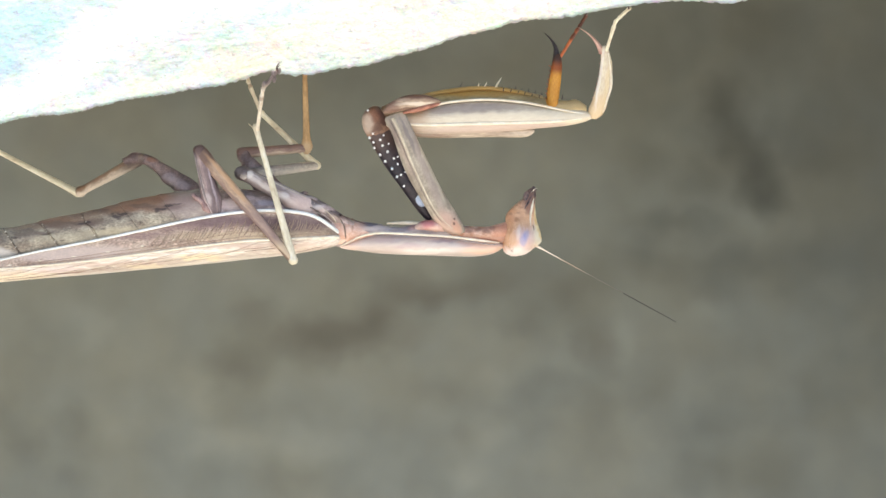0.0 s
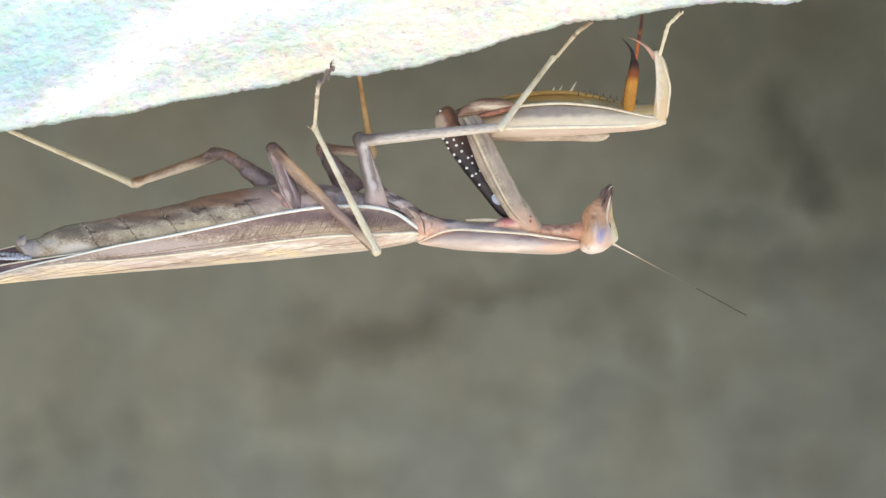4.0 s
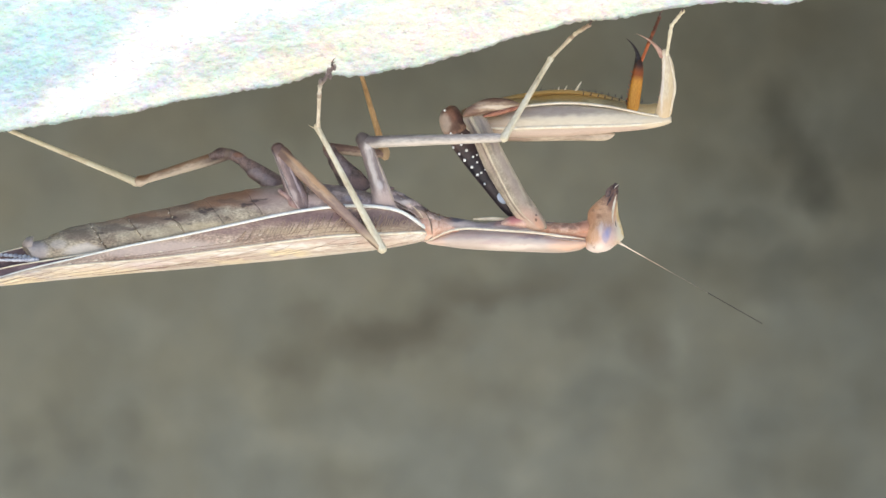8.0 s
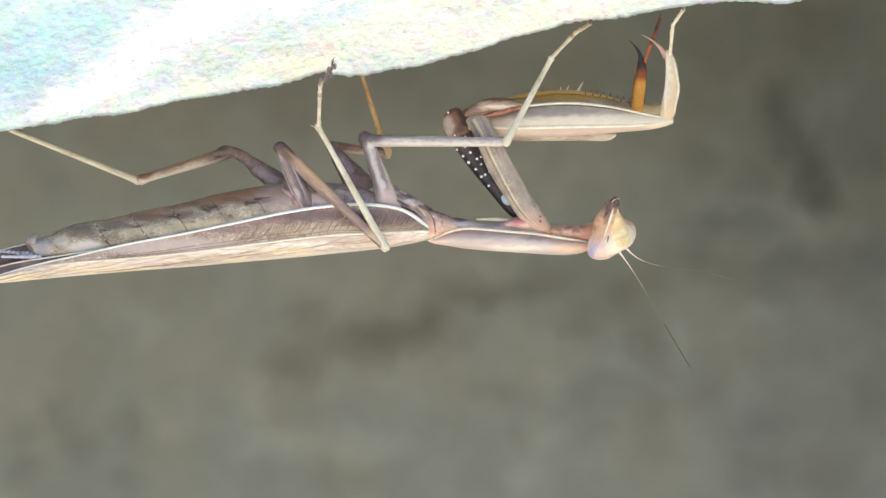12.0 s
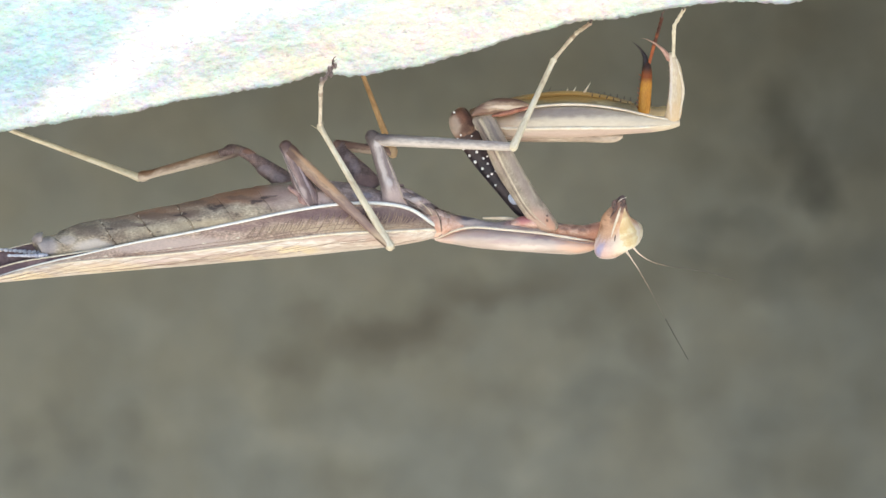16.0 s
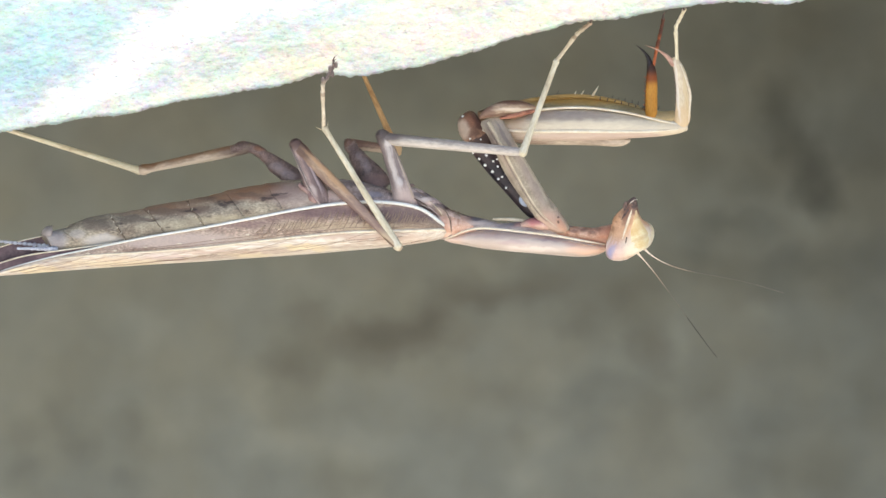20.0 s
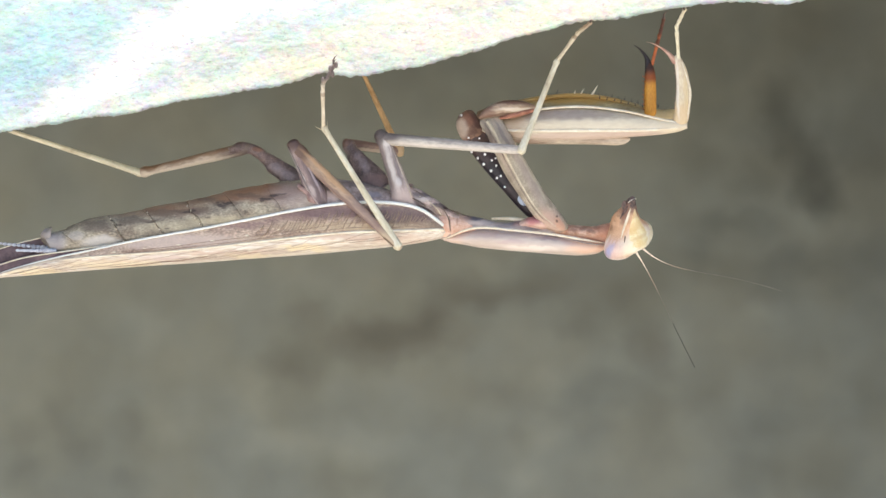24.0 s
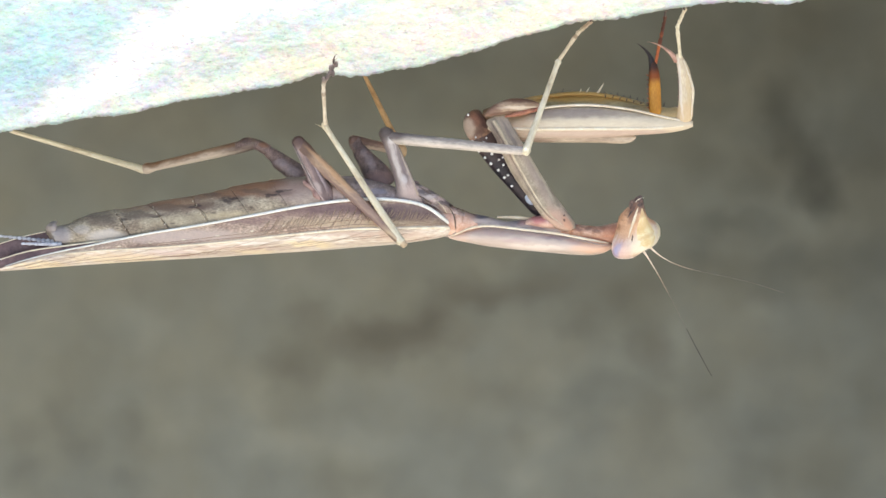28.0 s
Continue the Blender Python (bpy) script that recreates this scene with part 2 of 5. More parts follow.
M_SHIN = limb_skin("pale shin", rgb(216, 200, 172), rgb(194, 174, 146), 0.9, ((4, 40, 0, 60, rgb(212, 180, 136), 0.7), (60, 70, 4, 4, rgb(236, 226, 214), 0.7), (70, 50, 12, 5, rgb(200, 172, 146), 0.6), (60, 60, -10, 5, rgb(206, 182, 140), 0.6)))
M_OLIVE = limb_skin("olive-yellow femur", rgb(186, 166, 122), rgb(152, 132, 94), 0.8, ((170, 150, 34, 14, rgb(198, 152, 78), 0.7), (24, 80, 10, 50, rgb(110, 82, 64), 0.85), (330, 40, 0, 40, rgb(206, 178, 130), 0.6)))
HEAD_MARKS = [((60, 0, 30), (16, WIDE, 30), rgb(238, 228, 214), 0.5), ((38, 0, 45), (30, WIDE, 30), rgb(214, 168, 130), 0.6), ((2, 0, 36), (26, WIDE, 40), rgb(198, 144, 106), 0.7), ((44, 0, 84), (24, WIDE, 36), rgb(104, 80, 74), 0.85), ((36, 0, -28), (60, WIDE, 24), rgb(242, 226, 216), 0.9),
              ((80, 0, 14), (34, WIDE, 54), rgb(236, 225, 200), 0.95), ((40, 0, 6), (24, WIDE, 28), rgb(206, 180, 180), 0.55), ((38, 0, 3), (8, WIDE, 16), rgb(128, 134, 178), 0.55), ((42, 0, 12), (7, WIDE, 13), rgb(134, 140, 182), 0.55), ((28, 0, 14), (5, WIDE, 17), rgb(240, 228, 216), 0.5), ((18, 0, 2), (16, WIDE, 18), rgb(220, 172, 132), 0.6), ((22, 0, 36), (6, WIDE, 5), rgb(150, 104, 70), 0.6), ((42, 0, 66), (9, WIDE, 24), rgb(124, 90, 76), 0.7), ((16, 0, 55), (12, WIDE, 12), rgb(206, 150, 104), 0.5)] + [((a, 0, c), (r, WIDE, r * 0.8), rgb(140, 92, 68), 0.45) for a, c, r in ((10, 22, 3), (13, 45, 4), (25, 50, 3), (20, 32, 3.5), (16, -17, 3.5), (28, 63, 4), (39, 61, 3.5), (46, 76, 4))]
M_HEAD = material("tan head", rgb(218, 178, 144), rgb(188, 142, 108), 0.6, 0.55, 0.5, 0.4, marks=HEAD_MARKS, warp=7)
M_FACE = material("yellow-white face", rgb(236, 221, 180), rgb(224, 198, 146), 0.7, 0.45, 0.3, 0.25, marks=[((66, 0, 44), (30, WIDE, 14), rgb(214, 172, 110), 0.5), ((58, 0, 66), (20, WIDE, 12), rgb(176, 134, 96), 0.5), ((68, 0, 22), (10, WIDE, 5), rgb(204, 168, 120), 0.4), ((70, 0, -4), (30, WIDE, 12), rgb(244, 232, 204), 0.5)], warp=4)
M_EYE = material("pink-tan eye", rgb(228, 196, 172), rgb(212, 174, 148), 0.9, 0.3, 0.08, 0.2, marks=HEAD_MARKS, warp=4)
M_EYE_YELLOW = material("cream eye", rgb(236, 224, 194), rgb(222, 202, 164), 1.4, 0.28, 0.05, 0.1)
M_MOUTH = material("dark mouthparts", rgb(122, 98, 90), rgb(44, 36, 38), 0.35, 0.45, 0.3, 0.3)
M_ANTENNA = limb_skin("antenna", rgb(116, 110, 98), rgb(104, 98, 88), 0.8, ((56, 66, 0, 90, rgb(172, 150, 128), 0.85), (8, 58, 0, 90, rgb(238, 222, 202), 0.95)))
M_ANTENNA_TIP = material("dark antenna tip", rgb(52, 48, 43), rgb(40, 36, 33), 0.8, 0.5, 0.1)
M_CERCI = material("blue-grey cercus", rgb(204, 206, 214), rgb(164, 164, 176), 0.5, 0.5, 0.2)


def rock_material():
    """Pale weathered stone: cool tint, white, cream and bluish patches, coloured grain, dark specks, pits."""
    m = bpy.data.materials.new("pale stone")
    m.use_nodes = True
    n, l = m.node_tree.nodes, m.node_tree.links
    b = n["Principled BSDF"]
    co = n.new("ShaderNodeTexCoord")

    def tinted(socket, fac, tint, blend="MIX"):
        x = n.new("ShaderNodeMix")
        x.data_type, x.blend_type = "RGBA", blend
        l.new(fac, x.inputs[0]) if fac else None
        l.new(socket, x.inputs[6])
        if isinstance(tint, tuple):
            x.inputs[7].default_value = tint
        else:
            l.new(tint, x.inputs[7])
        return x

    def grain(size, offset, detail=4):
        mp = n.new("ShaderNodeMapping")
        mp.inputs["Location"].default_value = (offset, offset, offset)
        mp.inputs["Rotation"].default_value, mp.inputs["Scale"].default_value = (0, radians(12), 0), (0.85, 1, 1.2)
        l.new(co.outputs["Object"], mp.inputs[0])
        t = n.new("ShaderNodeTexNoise")
        t.inputs["Scale"].default_value, t.inputs["Detail"].default_value = 1000 / size, detail
        l.new(mp.outputs[0], t.inputs["Vector"])
        return t

    def step(fac, lo, hi, top=1.0):
        r = n.new("ShaderNodeMapRange")
        r.inputs[1].default_value, r.inputs[2].default_value, r.inputs[4].default_value = lo, hi, top
        l.new(fac, r.inputs[0])
        return r.outputs[0]

    base = n.new("ShaderNodeRGB")
    base.outputs[0].default_value = rgb(157, 161, 153)
    socket = tinted(base.outputs[0], step(grain(8, 3.1).outputs["Fac"], 0.45, 0.65, 0.5), rgb(134, 157, 158)).outputs[2]
    socket = tinted(socket, step(grain(6, 9.4).outputs["Fac"], 0.48, 0.68, 0.5), rgb(165, 162, 143)).outputs[2]
    # white, cream and bluish patches: place in the plan, half sizes, slope
    wob = grain(5, 2.2, 3)
    way = n.new("ShaderNodeVectorMath")
    way.operation = "MULTIPLY_ADD"
    l.new(wob.outputs["Color"], way.inputs[0])
    way.inputs[1].default_value = (0.005, 0, 0.005)
    l.new(co.outputs["Object"], way.inputs[2])
    for x, y, w, h, slope, tint, top in ((290, 72, 250, 58, 27, rgb(190, 185, 186), 0.85), (140, 168, 120, 26, 20, rgb(192, 189, 190), 0.7), (480, 20, 220, 50, 20, rgb(178, 176, 174), 0.5),
                                         (20, 140, 150, 60, 20, rgb(130, 154, 162), 0.75), (110, 60, 200, 60, 20, rgb(132, 158, 158), 0.7), (480, 95, 120, 30, 15, rgb(152, 165, 158), 0.4), (430, 140, 260, 26, 14, rgb(176, 172, 152), 0.6), (700, 60, 300, 60, 15, rgb(177, 170, 153), 0.7), (1000, 20, 300, 40, 15, rgb(180, 171, 154), 0.8)):
        q = n.new("ShaderNodeMapping")
        q.vector_type = "TEXTURE"
        p = at(x, y, 70)
        q.inputs["Location"].default_value = (p.x + 0.0025, 0, p.z + 0.0025)
        q.inputs["Rotation"].default_value = (0, -radians(slope), 0)
        q.inputs["Scale"].default_value = (w * S, 10, h * S)
        l.new(way.outputs[0], q.inputs[0])
        g = n.new("ShaderNodeTexGradient")
        g.gradient_type = "SPHERICAL"
        l.new(q.outputs[0], g.inputs[0])
        socket = tinted(socket, step(g.outputs["Fac"], 0.0, 0.62, top), tint).outputs[2]
    speck = tinted(socket, None, grain(1.5, 5.5, 3).outputs["Color"], "OVERLAY")
    speck.inputs[0].default_value = 0.24
    speck = tinted(speck.outputs[2], None, grain(0.5, 6.5, 3).outputs["Color"], "OVERLAY")
    speck.inputs[0].default_value = 0.18
    speck = tinted(speck.outputs[2], None, grain(0.2, 7.5, 2).outputs["Color"], "OVERLAY")
    speck.inputs[0].default_value = 0.22
    socket = tinted(speck.outputs[2], step(grain(0.5, 1.2, 2).outputs["Fac"], 0.65, 0.73, 0.5), rgb(118, 106, 106)).outputs[2]
    l.new(socket, b.inputs["Base Color"])
    bp = n.new("ShaderNodeBump")
    bp.inputs["Strength"].default_value, bp.inputs["Distance"].default_value = 0.6, 0.0003
    l.new(grain(0.7, 4.4, 6).outputs["Fac"], bp.inputs["Height"])
    l.new(bp.outputs[0], b.inputs["Normal"])
    b.inputs["Roughness"].default_value = 0.9
    b.inputs["Specular IOR Level"].default_value = 0.2
    return m


M_ROCK = rock_material()


WALL_Y = 0.038
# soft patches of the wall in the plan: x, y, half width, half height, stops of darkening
# broad patches: ledge shade painted into the wall colour, and its darker right side
BROAD_SHADE_AND_TONE = ((1800, 150, 900, 650, 1.1), (1750, 600, 900, 700, 0.52), (1150, 130, 420, 260, 0.38), (1000, 480, 500, 200, 0.2), (1568, 330, 420, 420, -0.2), (750, 150, 500, 200, 0.28))
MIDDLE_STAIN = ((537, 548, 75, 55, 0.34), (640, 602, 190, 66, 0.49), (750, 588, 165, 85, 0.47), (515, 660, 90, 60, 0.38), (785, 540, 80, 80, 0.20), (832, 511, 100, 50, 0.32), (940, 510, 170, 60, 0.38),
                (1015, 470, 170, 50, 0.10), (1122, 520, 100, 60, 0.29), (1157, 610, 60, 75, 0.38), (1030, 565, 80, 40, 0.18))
LOW_MOTTLES = ((218, 738, 65, 55, 0.22), (103, 736, 50, 50, 0.24), (33, 755, 60, 50, 0.22), (130, 790, 50, 60, 0.24), (40, 830, 60, 55, 0.24), (238, 845, 65, 45, 0.24), (368, 790, 90, 45, 0.16), (475, 835, 110, 40, 0.12), (600, 850, 110, 45, 0.14), (680, 845, 90, 45, 0.10),
               (882, 690, 120, 60, 0.26), (1047, 695, 130, 60, 0.26), (1162, 730, 60, 60, 0.14), (1057, 768, 90, 40, 0.10), (932, 766, 50, 50, 0.13), (1142, 810, 80, 60, 0.12))
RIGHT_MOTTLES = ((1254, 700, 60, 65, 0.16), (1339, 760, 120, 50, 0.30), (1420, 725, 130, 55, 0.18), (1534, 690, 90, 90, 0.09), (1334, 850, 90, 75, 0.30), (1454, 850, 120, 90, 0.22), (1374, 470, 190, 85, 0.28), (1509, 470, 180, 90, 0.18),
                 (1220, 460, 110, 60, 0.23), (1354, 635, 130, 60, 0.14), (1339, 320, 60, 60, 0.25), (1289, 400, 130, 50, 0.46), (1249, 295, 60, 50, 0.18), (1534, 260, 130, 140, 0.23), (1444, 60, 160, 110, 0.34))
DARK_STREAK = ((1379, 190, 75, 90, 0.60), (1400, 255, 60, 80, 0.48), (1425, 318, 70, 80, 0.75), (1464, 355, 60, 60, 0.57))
BLEACHED = ((253, 576, 50, 60, -0.20), (298, 736, 90, 60, -0.19), (435, 691, 65, 65, -0.20), (475, 786, 130, 40, -0.20), (650, 786, 120, 50, -0.19), (917, 841, 90, 55, -0.18), (972, 761, 55, 55, -0.18), (967, 681, 60, 60, -0.14),
            (842, 576, 90, 50, -0.11), (862, 471, 80, 45, -0.18), (992, 611, 110, 50, -0.11), (1439, 491, 80, 40, -0.14), (1199, 601, 60, 65, -0.16), (1354, 551, 60, 45, -0.19), (1314, 425, 130, 45, -0.14), (1419, 400, 80, 45, -0.13))


def wall_material():
    """Grey-green weathered render, mottled, with soft stains and bleached patches of their own shape, and painted ledge
    shade.
    """
    m = bpy.data.materials.new("weathered wall")
    m.use_nodes = True
    n, l = m.node_tree.nodes, m.node_tree.links
    b = n["Principled BSDF"]
    co = n.new("ShaderNodeTexCoord")

    def cloud(scale, detail, offset=0.0):
        mp = n.new("ShaderNodeMapping")
        mp.inputs["Location"].default_value = (offset, offset, offset)
        l.new(co.outputs["Object"], mp.inputs[0])
        t = n.new("ShaderNodeTexNoise")
        t.inputs["Scale"].default_value, t.inputs["Detail"].default_value, t.inputs["Roughness"].default_value = scale, detail, 0.5
        l.new(mp.outputs[0], t.inputs["Vector"])
        return t

    def span(socket, lo, hi, a, z):
        r = n.new("ShaderNodeMapRange")
        r.interpolation_type = "SMOOTHSTEP"
        for k, v in enumerate((lo, hi, a, z)):
            r.inputs[k + 1].default_value = v
        l.new(socket, r.inputs[0])
        return r.outputs[0]

    def added(x, y):
        f = n.new("ShaderNodeMath")
        l.new(x, f.inputs[0])
        l.new(y, f.inputs[1])
        return f.outputs[0]

    sway = n.new("ShaderNodeVectorMath")
    sway.operation = "MULTIPLY_ADD"
    l.new(cloud(190, 2).outputs["Color"], sway.inputs[0])
    sway.inputs[1].default_value = (0.0055, 0, 0.0045)
    l.new(co.outputs["Object"], sway.inputs[2])
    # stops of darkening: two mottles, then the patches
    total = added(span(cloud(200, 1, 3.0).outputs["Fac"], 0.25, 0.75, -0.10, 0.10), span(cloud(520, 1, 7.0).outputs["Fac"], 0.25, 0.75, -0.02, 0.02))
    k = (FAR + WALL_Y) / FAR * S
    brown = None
    for x, y, w, h, depth in MIDDLE_STAIN + BROAD_SHADE_AND_TONE + LOW_MOTTLES + RIGHT_MOTTLES + DARK_STREAK + BLEACHED:
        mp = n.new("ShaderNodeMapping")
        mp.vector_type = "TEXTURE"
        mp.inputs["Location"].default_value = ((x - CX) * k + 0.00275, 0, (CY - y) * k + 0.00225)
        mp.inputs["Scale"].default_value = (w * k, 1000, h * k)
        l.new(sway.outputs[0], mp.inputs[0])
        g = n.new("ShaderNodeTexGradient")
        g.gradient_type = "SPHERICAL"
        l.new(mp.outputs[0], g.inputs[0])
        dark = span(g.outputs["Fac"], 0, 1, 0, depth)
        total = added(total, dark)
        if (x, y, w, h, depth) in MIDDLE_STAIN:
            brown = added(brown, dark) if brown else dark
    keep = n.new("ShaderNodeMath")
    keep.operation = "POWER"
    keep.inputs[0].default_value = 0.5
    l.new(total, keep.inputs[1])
    hue = n.new("ShaderNodeValToRGB")
    hue.color_ramp.elements[0].position, hue.color_ramp.elements[1].position = 0.35, 0.65
    hue.color_ramp.elements[0].color, hue.color_ramp.elements[1].color = rgb(115, 116, 107), rgb(117, 116, 104)
    l.new(cloud(110, 2, 5.0).outputs["Fac"], hue.inputs[0])
    rusty = n.new("ShaderNodeMix")
    rusty.data_type, rusty.clamp_factor = "RGBA", True
    l.new(span(brown, 0, 0.7, 0, 1), rusty.inputs[0])
    l.new(hue.outputs[0], rusty.inputs[6])
    rusty.inputs[7].default_value = rgb(118, 115, 103)
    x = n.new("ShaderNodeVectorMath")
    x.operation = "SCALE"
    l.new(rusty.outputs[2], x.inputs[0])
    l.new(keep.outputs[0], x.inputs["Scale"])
    l.new(x.outputs[0], b.inputs["Base Color"])
    b.inputs["Roughness"].default_value = 0.95
    b.inputs["Specular IOR Level"].default_value = 0.1
    return m


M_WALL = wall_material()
M_GROUND = material("pale dusty ground", rgb(198, 194, 186), rgb(170, 165, 156), 60, 0.9, 0.5, 0.3)
M_GROUND.node_tree.nodes["Principled BSDF"].inputs["Specular IOR Level"].default_value = 0.2


# ---- builders ----
def part(name, bm, mat, parent=None, label=""):
    """Links a bmesh as one smooth mesh object under a thing or under a part."""
    me = bpy.data.meshes.new(name)
    bmesh.ops.recalc_face_normals(bm, faces=bm.faces)
    for f in bm.faces:
        f.smooth = True
    bm.to_mesh(me)
    bm.free()
    me.materials.append(mat)
    ob = new(name, me)
    if parent:
        ob.parent = parent
    if label:
        ob["label"] = label
    return ob


def smooth(rows, m):
    """m + 1 rows along a curve that runs smoothly through the given rows."""
    rows = [np.array(r, float) for r in rows]
    pts = [2 * rows[0] - rows[1]] + rows + [2 * rows[-1] - rows[-2]]
    out = []
    for i in range(m + 1):
        u = i / m * (len(rows) - 1)
        k = min(int(u), len(rows) - 2)
        f = u - k
        a, b, c, d = pts[k:k + 4]
        out.append(0.5 * (2 * b + (c - a) * f + (2 * a - 5 * b + 4 * c - d) * f * f + (3 * b - a - 3 * c + d) * f ** 3))
    return out


def skin(bm, rings, closed=True, caps=True):
    """Faces between rings of points."""
    vs = [[bm.verts.new(p) for p in r] for r in rings]
    n = len(vs[0])
    for a, b in zip(vs, vs[1:]):
        for i in range(n if closed else n - 1):
            j = (i + 1) % n
            bm.faces.new((a[i], a[j], b[j], b[i]))
    if closed and caps:
        for r in (vs[0], vs[-1]):
            bm.faces.new(r)
    return vs


def flesh(stations, origin, m=24, n=18, shear=0.0, bm=None, lump=0.0):
    """A body of round sections: stations x, y, d, half height, half depth in the plan; its verts count from origin."""
    bm = bm or bmesh.new()
    rows = smooth(stations, m)
    rings = []
    for i, (x, y, d, h, w) in enumerate(rows):
        a, b = rows[max(i - 1, 0)], rows[min(i + 1, m)]
        tx, ty = b[0] - a[0], b[1] - a[1]
        q = math.hypot(tx, ty) or 1
        nx, ny = -ty / q, tx / q
        ring = []
        for j in range(n):
            s, c = math.sin(j / n * math.tau), math.cos(j / n * math.tau)
            p = at(x + nx * h * s + shear * ny * h * s, y + ny * h * s, d + w * c) - origin
            if lump:
                p *= 1 + lump * noise.noise(p * 900)
            ring.append(p)
        rings.append(ring)
    skin(bm, rings)
    return bm


def tube(points, radii, origin, m=24, n=8, bm=None):
    """A thin round cord along plan points x, y, d with radii in cells."""
    return flesh([(*p, r, r) for p, r in zip(points, radii)], origin, m, n, 0.0, bm)


def shaft(length, profile, m=16, n=12, bm=None):
    """A limb along local x, length in cells: profile rows u, offset z, offset depth, half height, half depth."""
    bm = bm or bmesh.new()
    rings = []
    for u, oz, oy, h, w in smooth(profile, m):
        rings.append([Vector((u * length, -(oy + w * math.cos(j / n * math.tau)), oz + h * math.sin(j / n * math.tau))) * S for j in range(n)])
    skin(bm, rings)
    return bm


def ball(bm, place, rx, ry, rz, seg=14):
    bmesh.ops.create_uvsphere(bm, u_segments=seg, v_segments=max(6, seg * 2 // 3), radius=1.0,
                              matrix=Matrix.Translation(place) @ Matrix.Diagonal((rx, ry, rz, 1)))
    return bm


def sheet(front, thick):
    """A thin plate from a grid of points, with its back thick metres behind."""
    bm = bmesh.new()
    back = [[p + Vector((0, thick, 0)) for p in r] for r in front]
    a = skin(bm, front, closed=False)
    b = skin(bm, back, closed=False)
    rim = lambda g: g[0] + [r[-1] for r in g[1:-1]] + g[-1][::-1] + [r[0] for r in g[-2:0:-1]]
    ra, rb = rim(a), rim(b)
    for i in range(len(ra)):
        j = (i + 1) % len(ra)
        bm.faces.new((ra[i], ra[j], rb[j], rb[i]))
    return bm


# ---- the place: ground, wall, stone ledge ----
GROUND_Z = -0.9


def slab(name, lo, hi, mat):
    bm = bmesh.new()
    bmesh.ops.create_cube(bm, size=1.0, matrix=Matrix.Translation((Vector(lo) + Vector(hi)) / 2) @ Matrix.Diagonal((*(Vector(hi) - Vector(lo)), 1)))
    ob = part(name, bm, mat)
    for p in ob.data.polygons:
        p.use_smooth = False
    return ob


tagged(slab("ground", (-600, -600, GROUND_Z - 0.2), (600, 600, GROUND_Z), M_GROUND), "pale dusty sunlit ground below the ledge", "ground", kind="structure")
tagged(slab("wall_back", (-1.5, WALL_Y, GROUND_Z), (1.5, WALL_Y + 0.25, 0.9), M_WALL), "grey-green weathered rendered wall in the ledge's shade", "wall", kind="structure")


def ledge():
    """A projecting stone: a broken lower edge that climbs to one side, an underside rising to the wall, a face that leans back."""
    line = ((-6500, 420), (-1800, 400), (-500, 318), (0, 236), (180, 206), (400, 165), (500, 149), (570, 130), (622, 135), (745, 119), (820, 96),
            (900, 72), (1020, 37), (1110, 31), (1200, 12), (1235, 6), (1290, 7), (1390, 6), (1430, 0), (1600, -14), (2300, -60), (6500, -90))
    lx, ly = [p[0] for p in line], [p[1] for p in line]
    xs = [-6500, -5000, -3500, -2500, -1800, -1300, -900, -600, -400, -250] + list(np.arange(-120, 1690, 3.0)) + [1760, 1850, 2000, 2300, 3000, 4200, 6500]
    bm = bmesh.new()
    rings = []
    lean = math.tan(radians(30))
    for x in xs:
        e = at(x, np.interp(x, lx, ly), 103)
        f = lambda s, k=0: noise.noise(Vector((e.x / s, k, 3.7)))
        chip = (0.00030 * f(0.0045) + 0.00011 * f(0.0014, 5) + 0.00010 * f(0.0005, 9) + 0.00013 * f(0.00025, 2)) if -130 < x < 1700 else 0
        ring = []
        for k in range(10):                              # underside, from the wall to the edge
            g = k / 10
            y = WALL_Y * (1 - g) + e.y * g
            z = e.z + (y - e.y) * 0.06 + 0.002 * noise.noise(Vector((e.x * 60, y * 60, 1))) * (1 - g)
            ring.append(Vector((e.x, y, z + chip)))
        for a in (80, 45, 10):                # rounded lip
            ring.append(Vector((e.x, e.y + 0.0001 - 0.0001 * math.cos(radians(a)), e.z + chip + 0.0001 - 0.0001 * math.sin(radians(a)))))
        for k in range(1, 71):                           # front face
            h = 0.0004 * k if k <= 60 else 0.024 + 0.012 * (k - 60)
            p = Vector((e.x, 0, e.z + h))
            out = (0.0008 * noise.noise(p * 120) + 0.0002 * noise.noise(p * 420)) * min(1, k / 16) + (0.00010 * noise.noise(p * 1500) + 0.00005 * noise.noise(p * 3600)) * min(1, k / 2)
            ring.append(Vector((e.x, e.y - 0.00005 + lean * h * (1 if k <= 60 else 0.9) - out, e.z + chip * max(0, 1 - k / 10) + h)))
        last = ring[-1]
        ring += [Vector((e.x, last.y + (WALL_Y - last.y) * 0.5, last.z + 0.006)), Vector((e.x, WALL_Y, last.z + 0.008))]
        rings.append(ring)
    skin(bm, rings)
    return tagged(part("stone_ledge", bm, M_ROCK), "pale weathered stone ledge in full sun with a broken edge", "ledge", kind="structure")


ledge()

# ---- the mantis ----
HUB = at(795, 403)
mantis = tagged(new("praying_mantis"), "slender tan and brown praying mantis hanging under the stone ledge", "mantis")
mantis.location = HUB

# abdomen: overlapping rings, belly up
BELLY = ((560, 362, 0, 45, 54), (470, 373, 0, 44, 54), (400, 388, 0, 42, 52), (325, 399, 0, 40, 49), (258, 410, 0, 37, 45), (190, 416, 0, 34, 40), (125, 430, 0, 24, 29), (85, 431, 0, 19, 20))


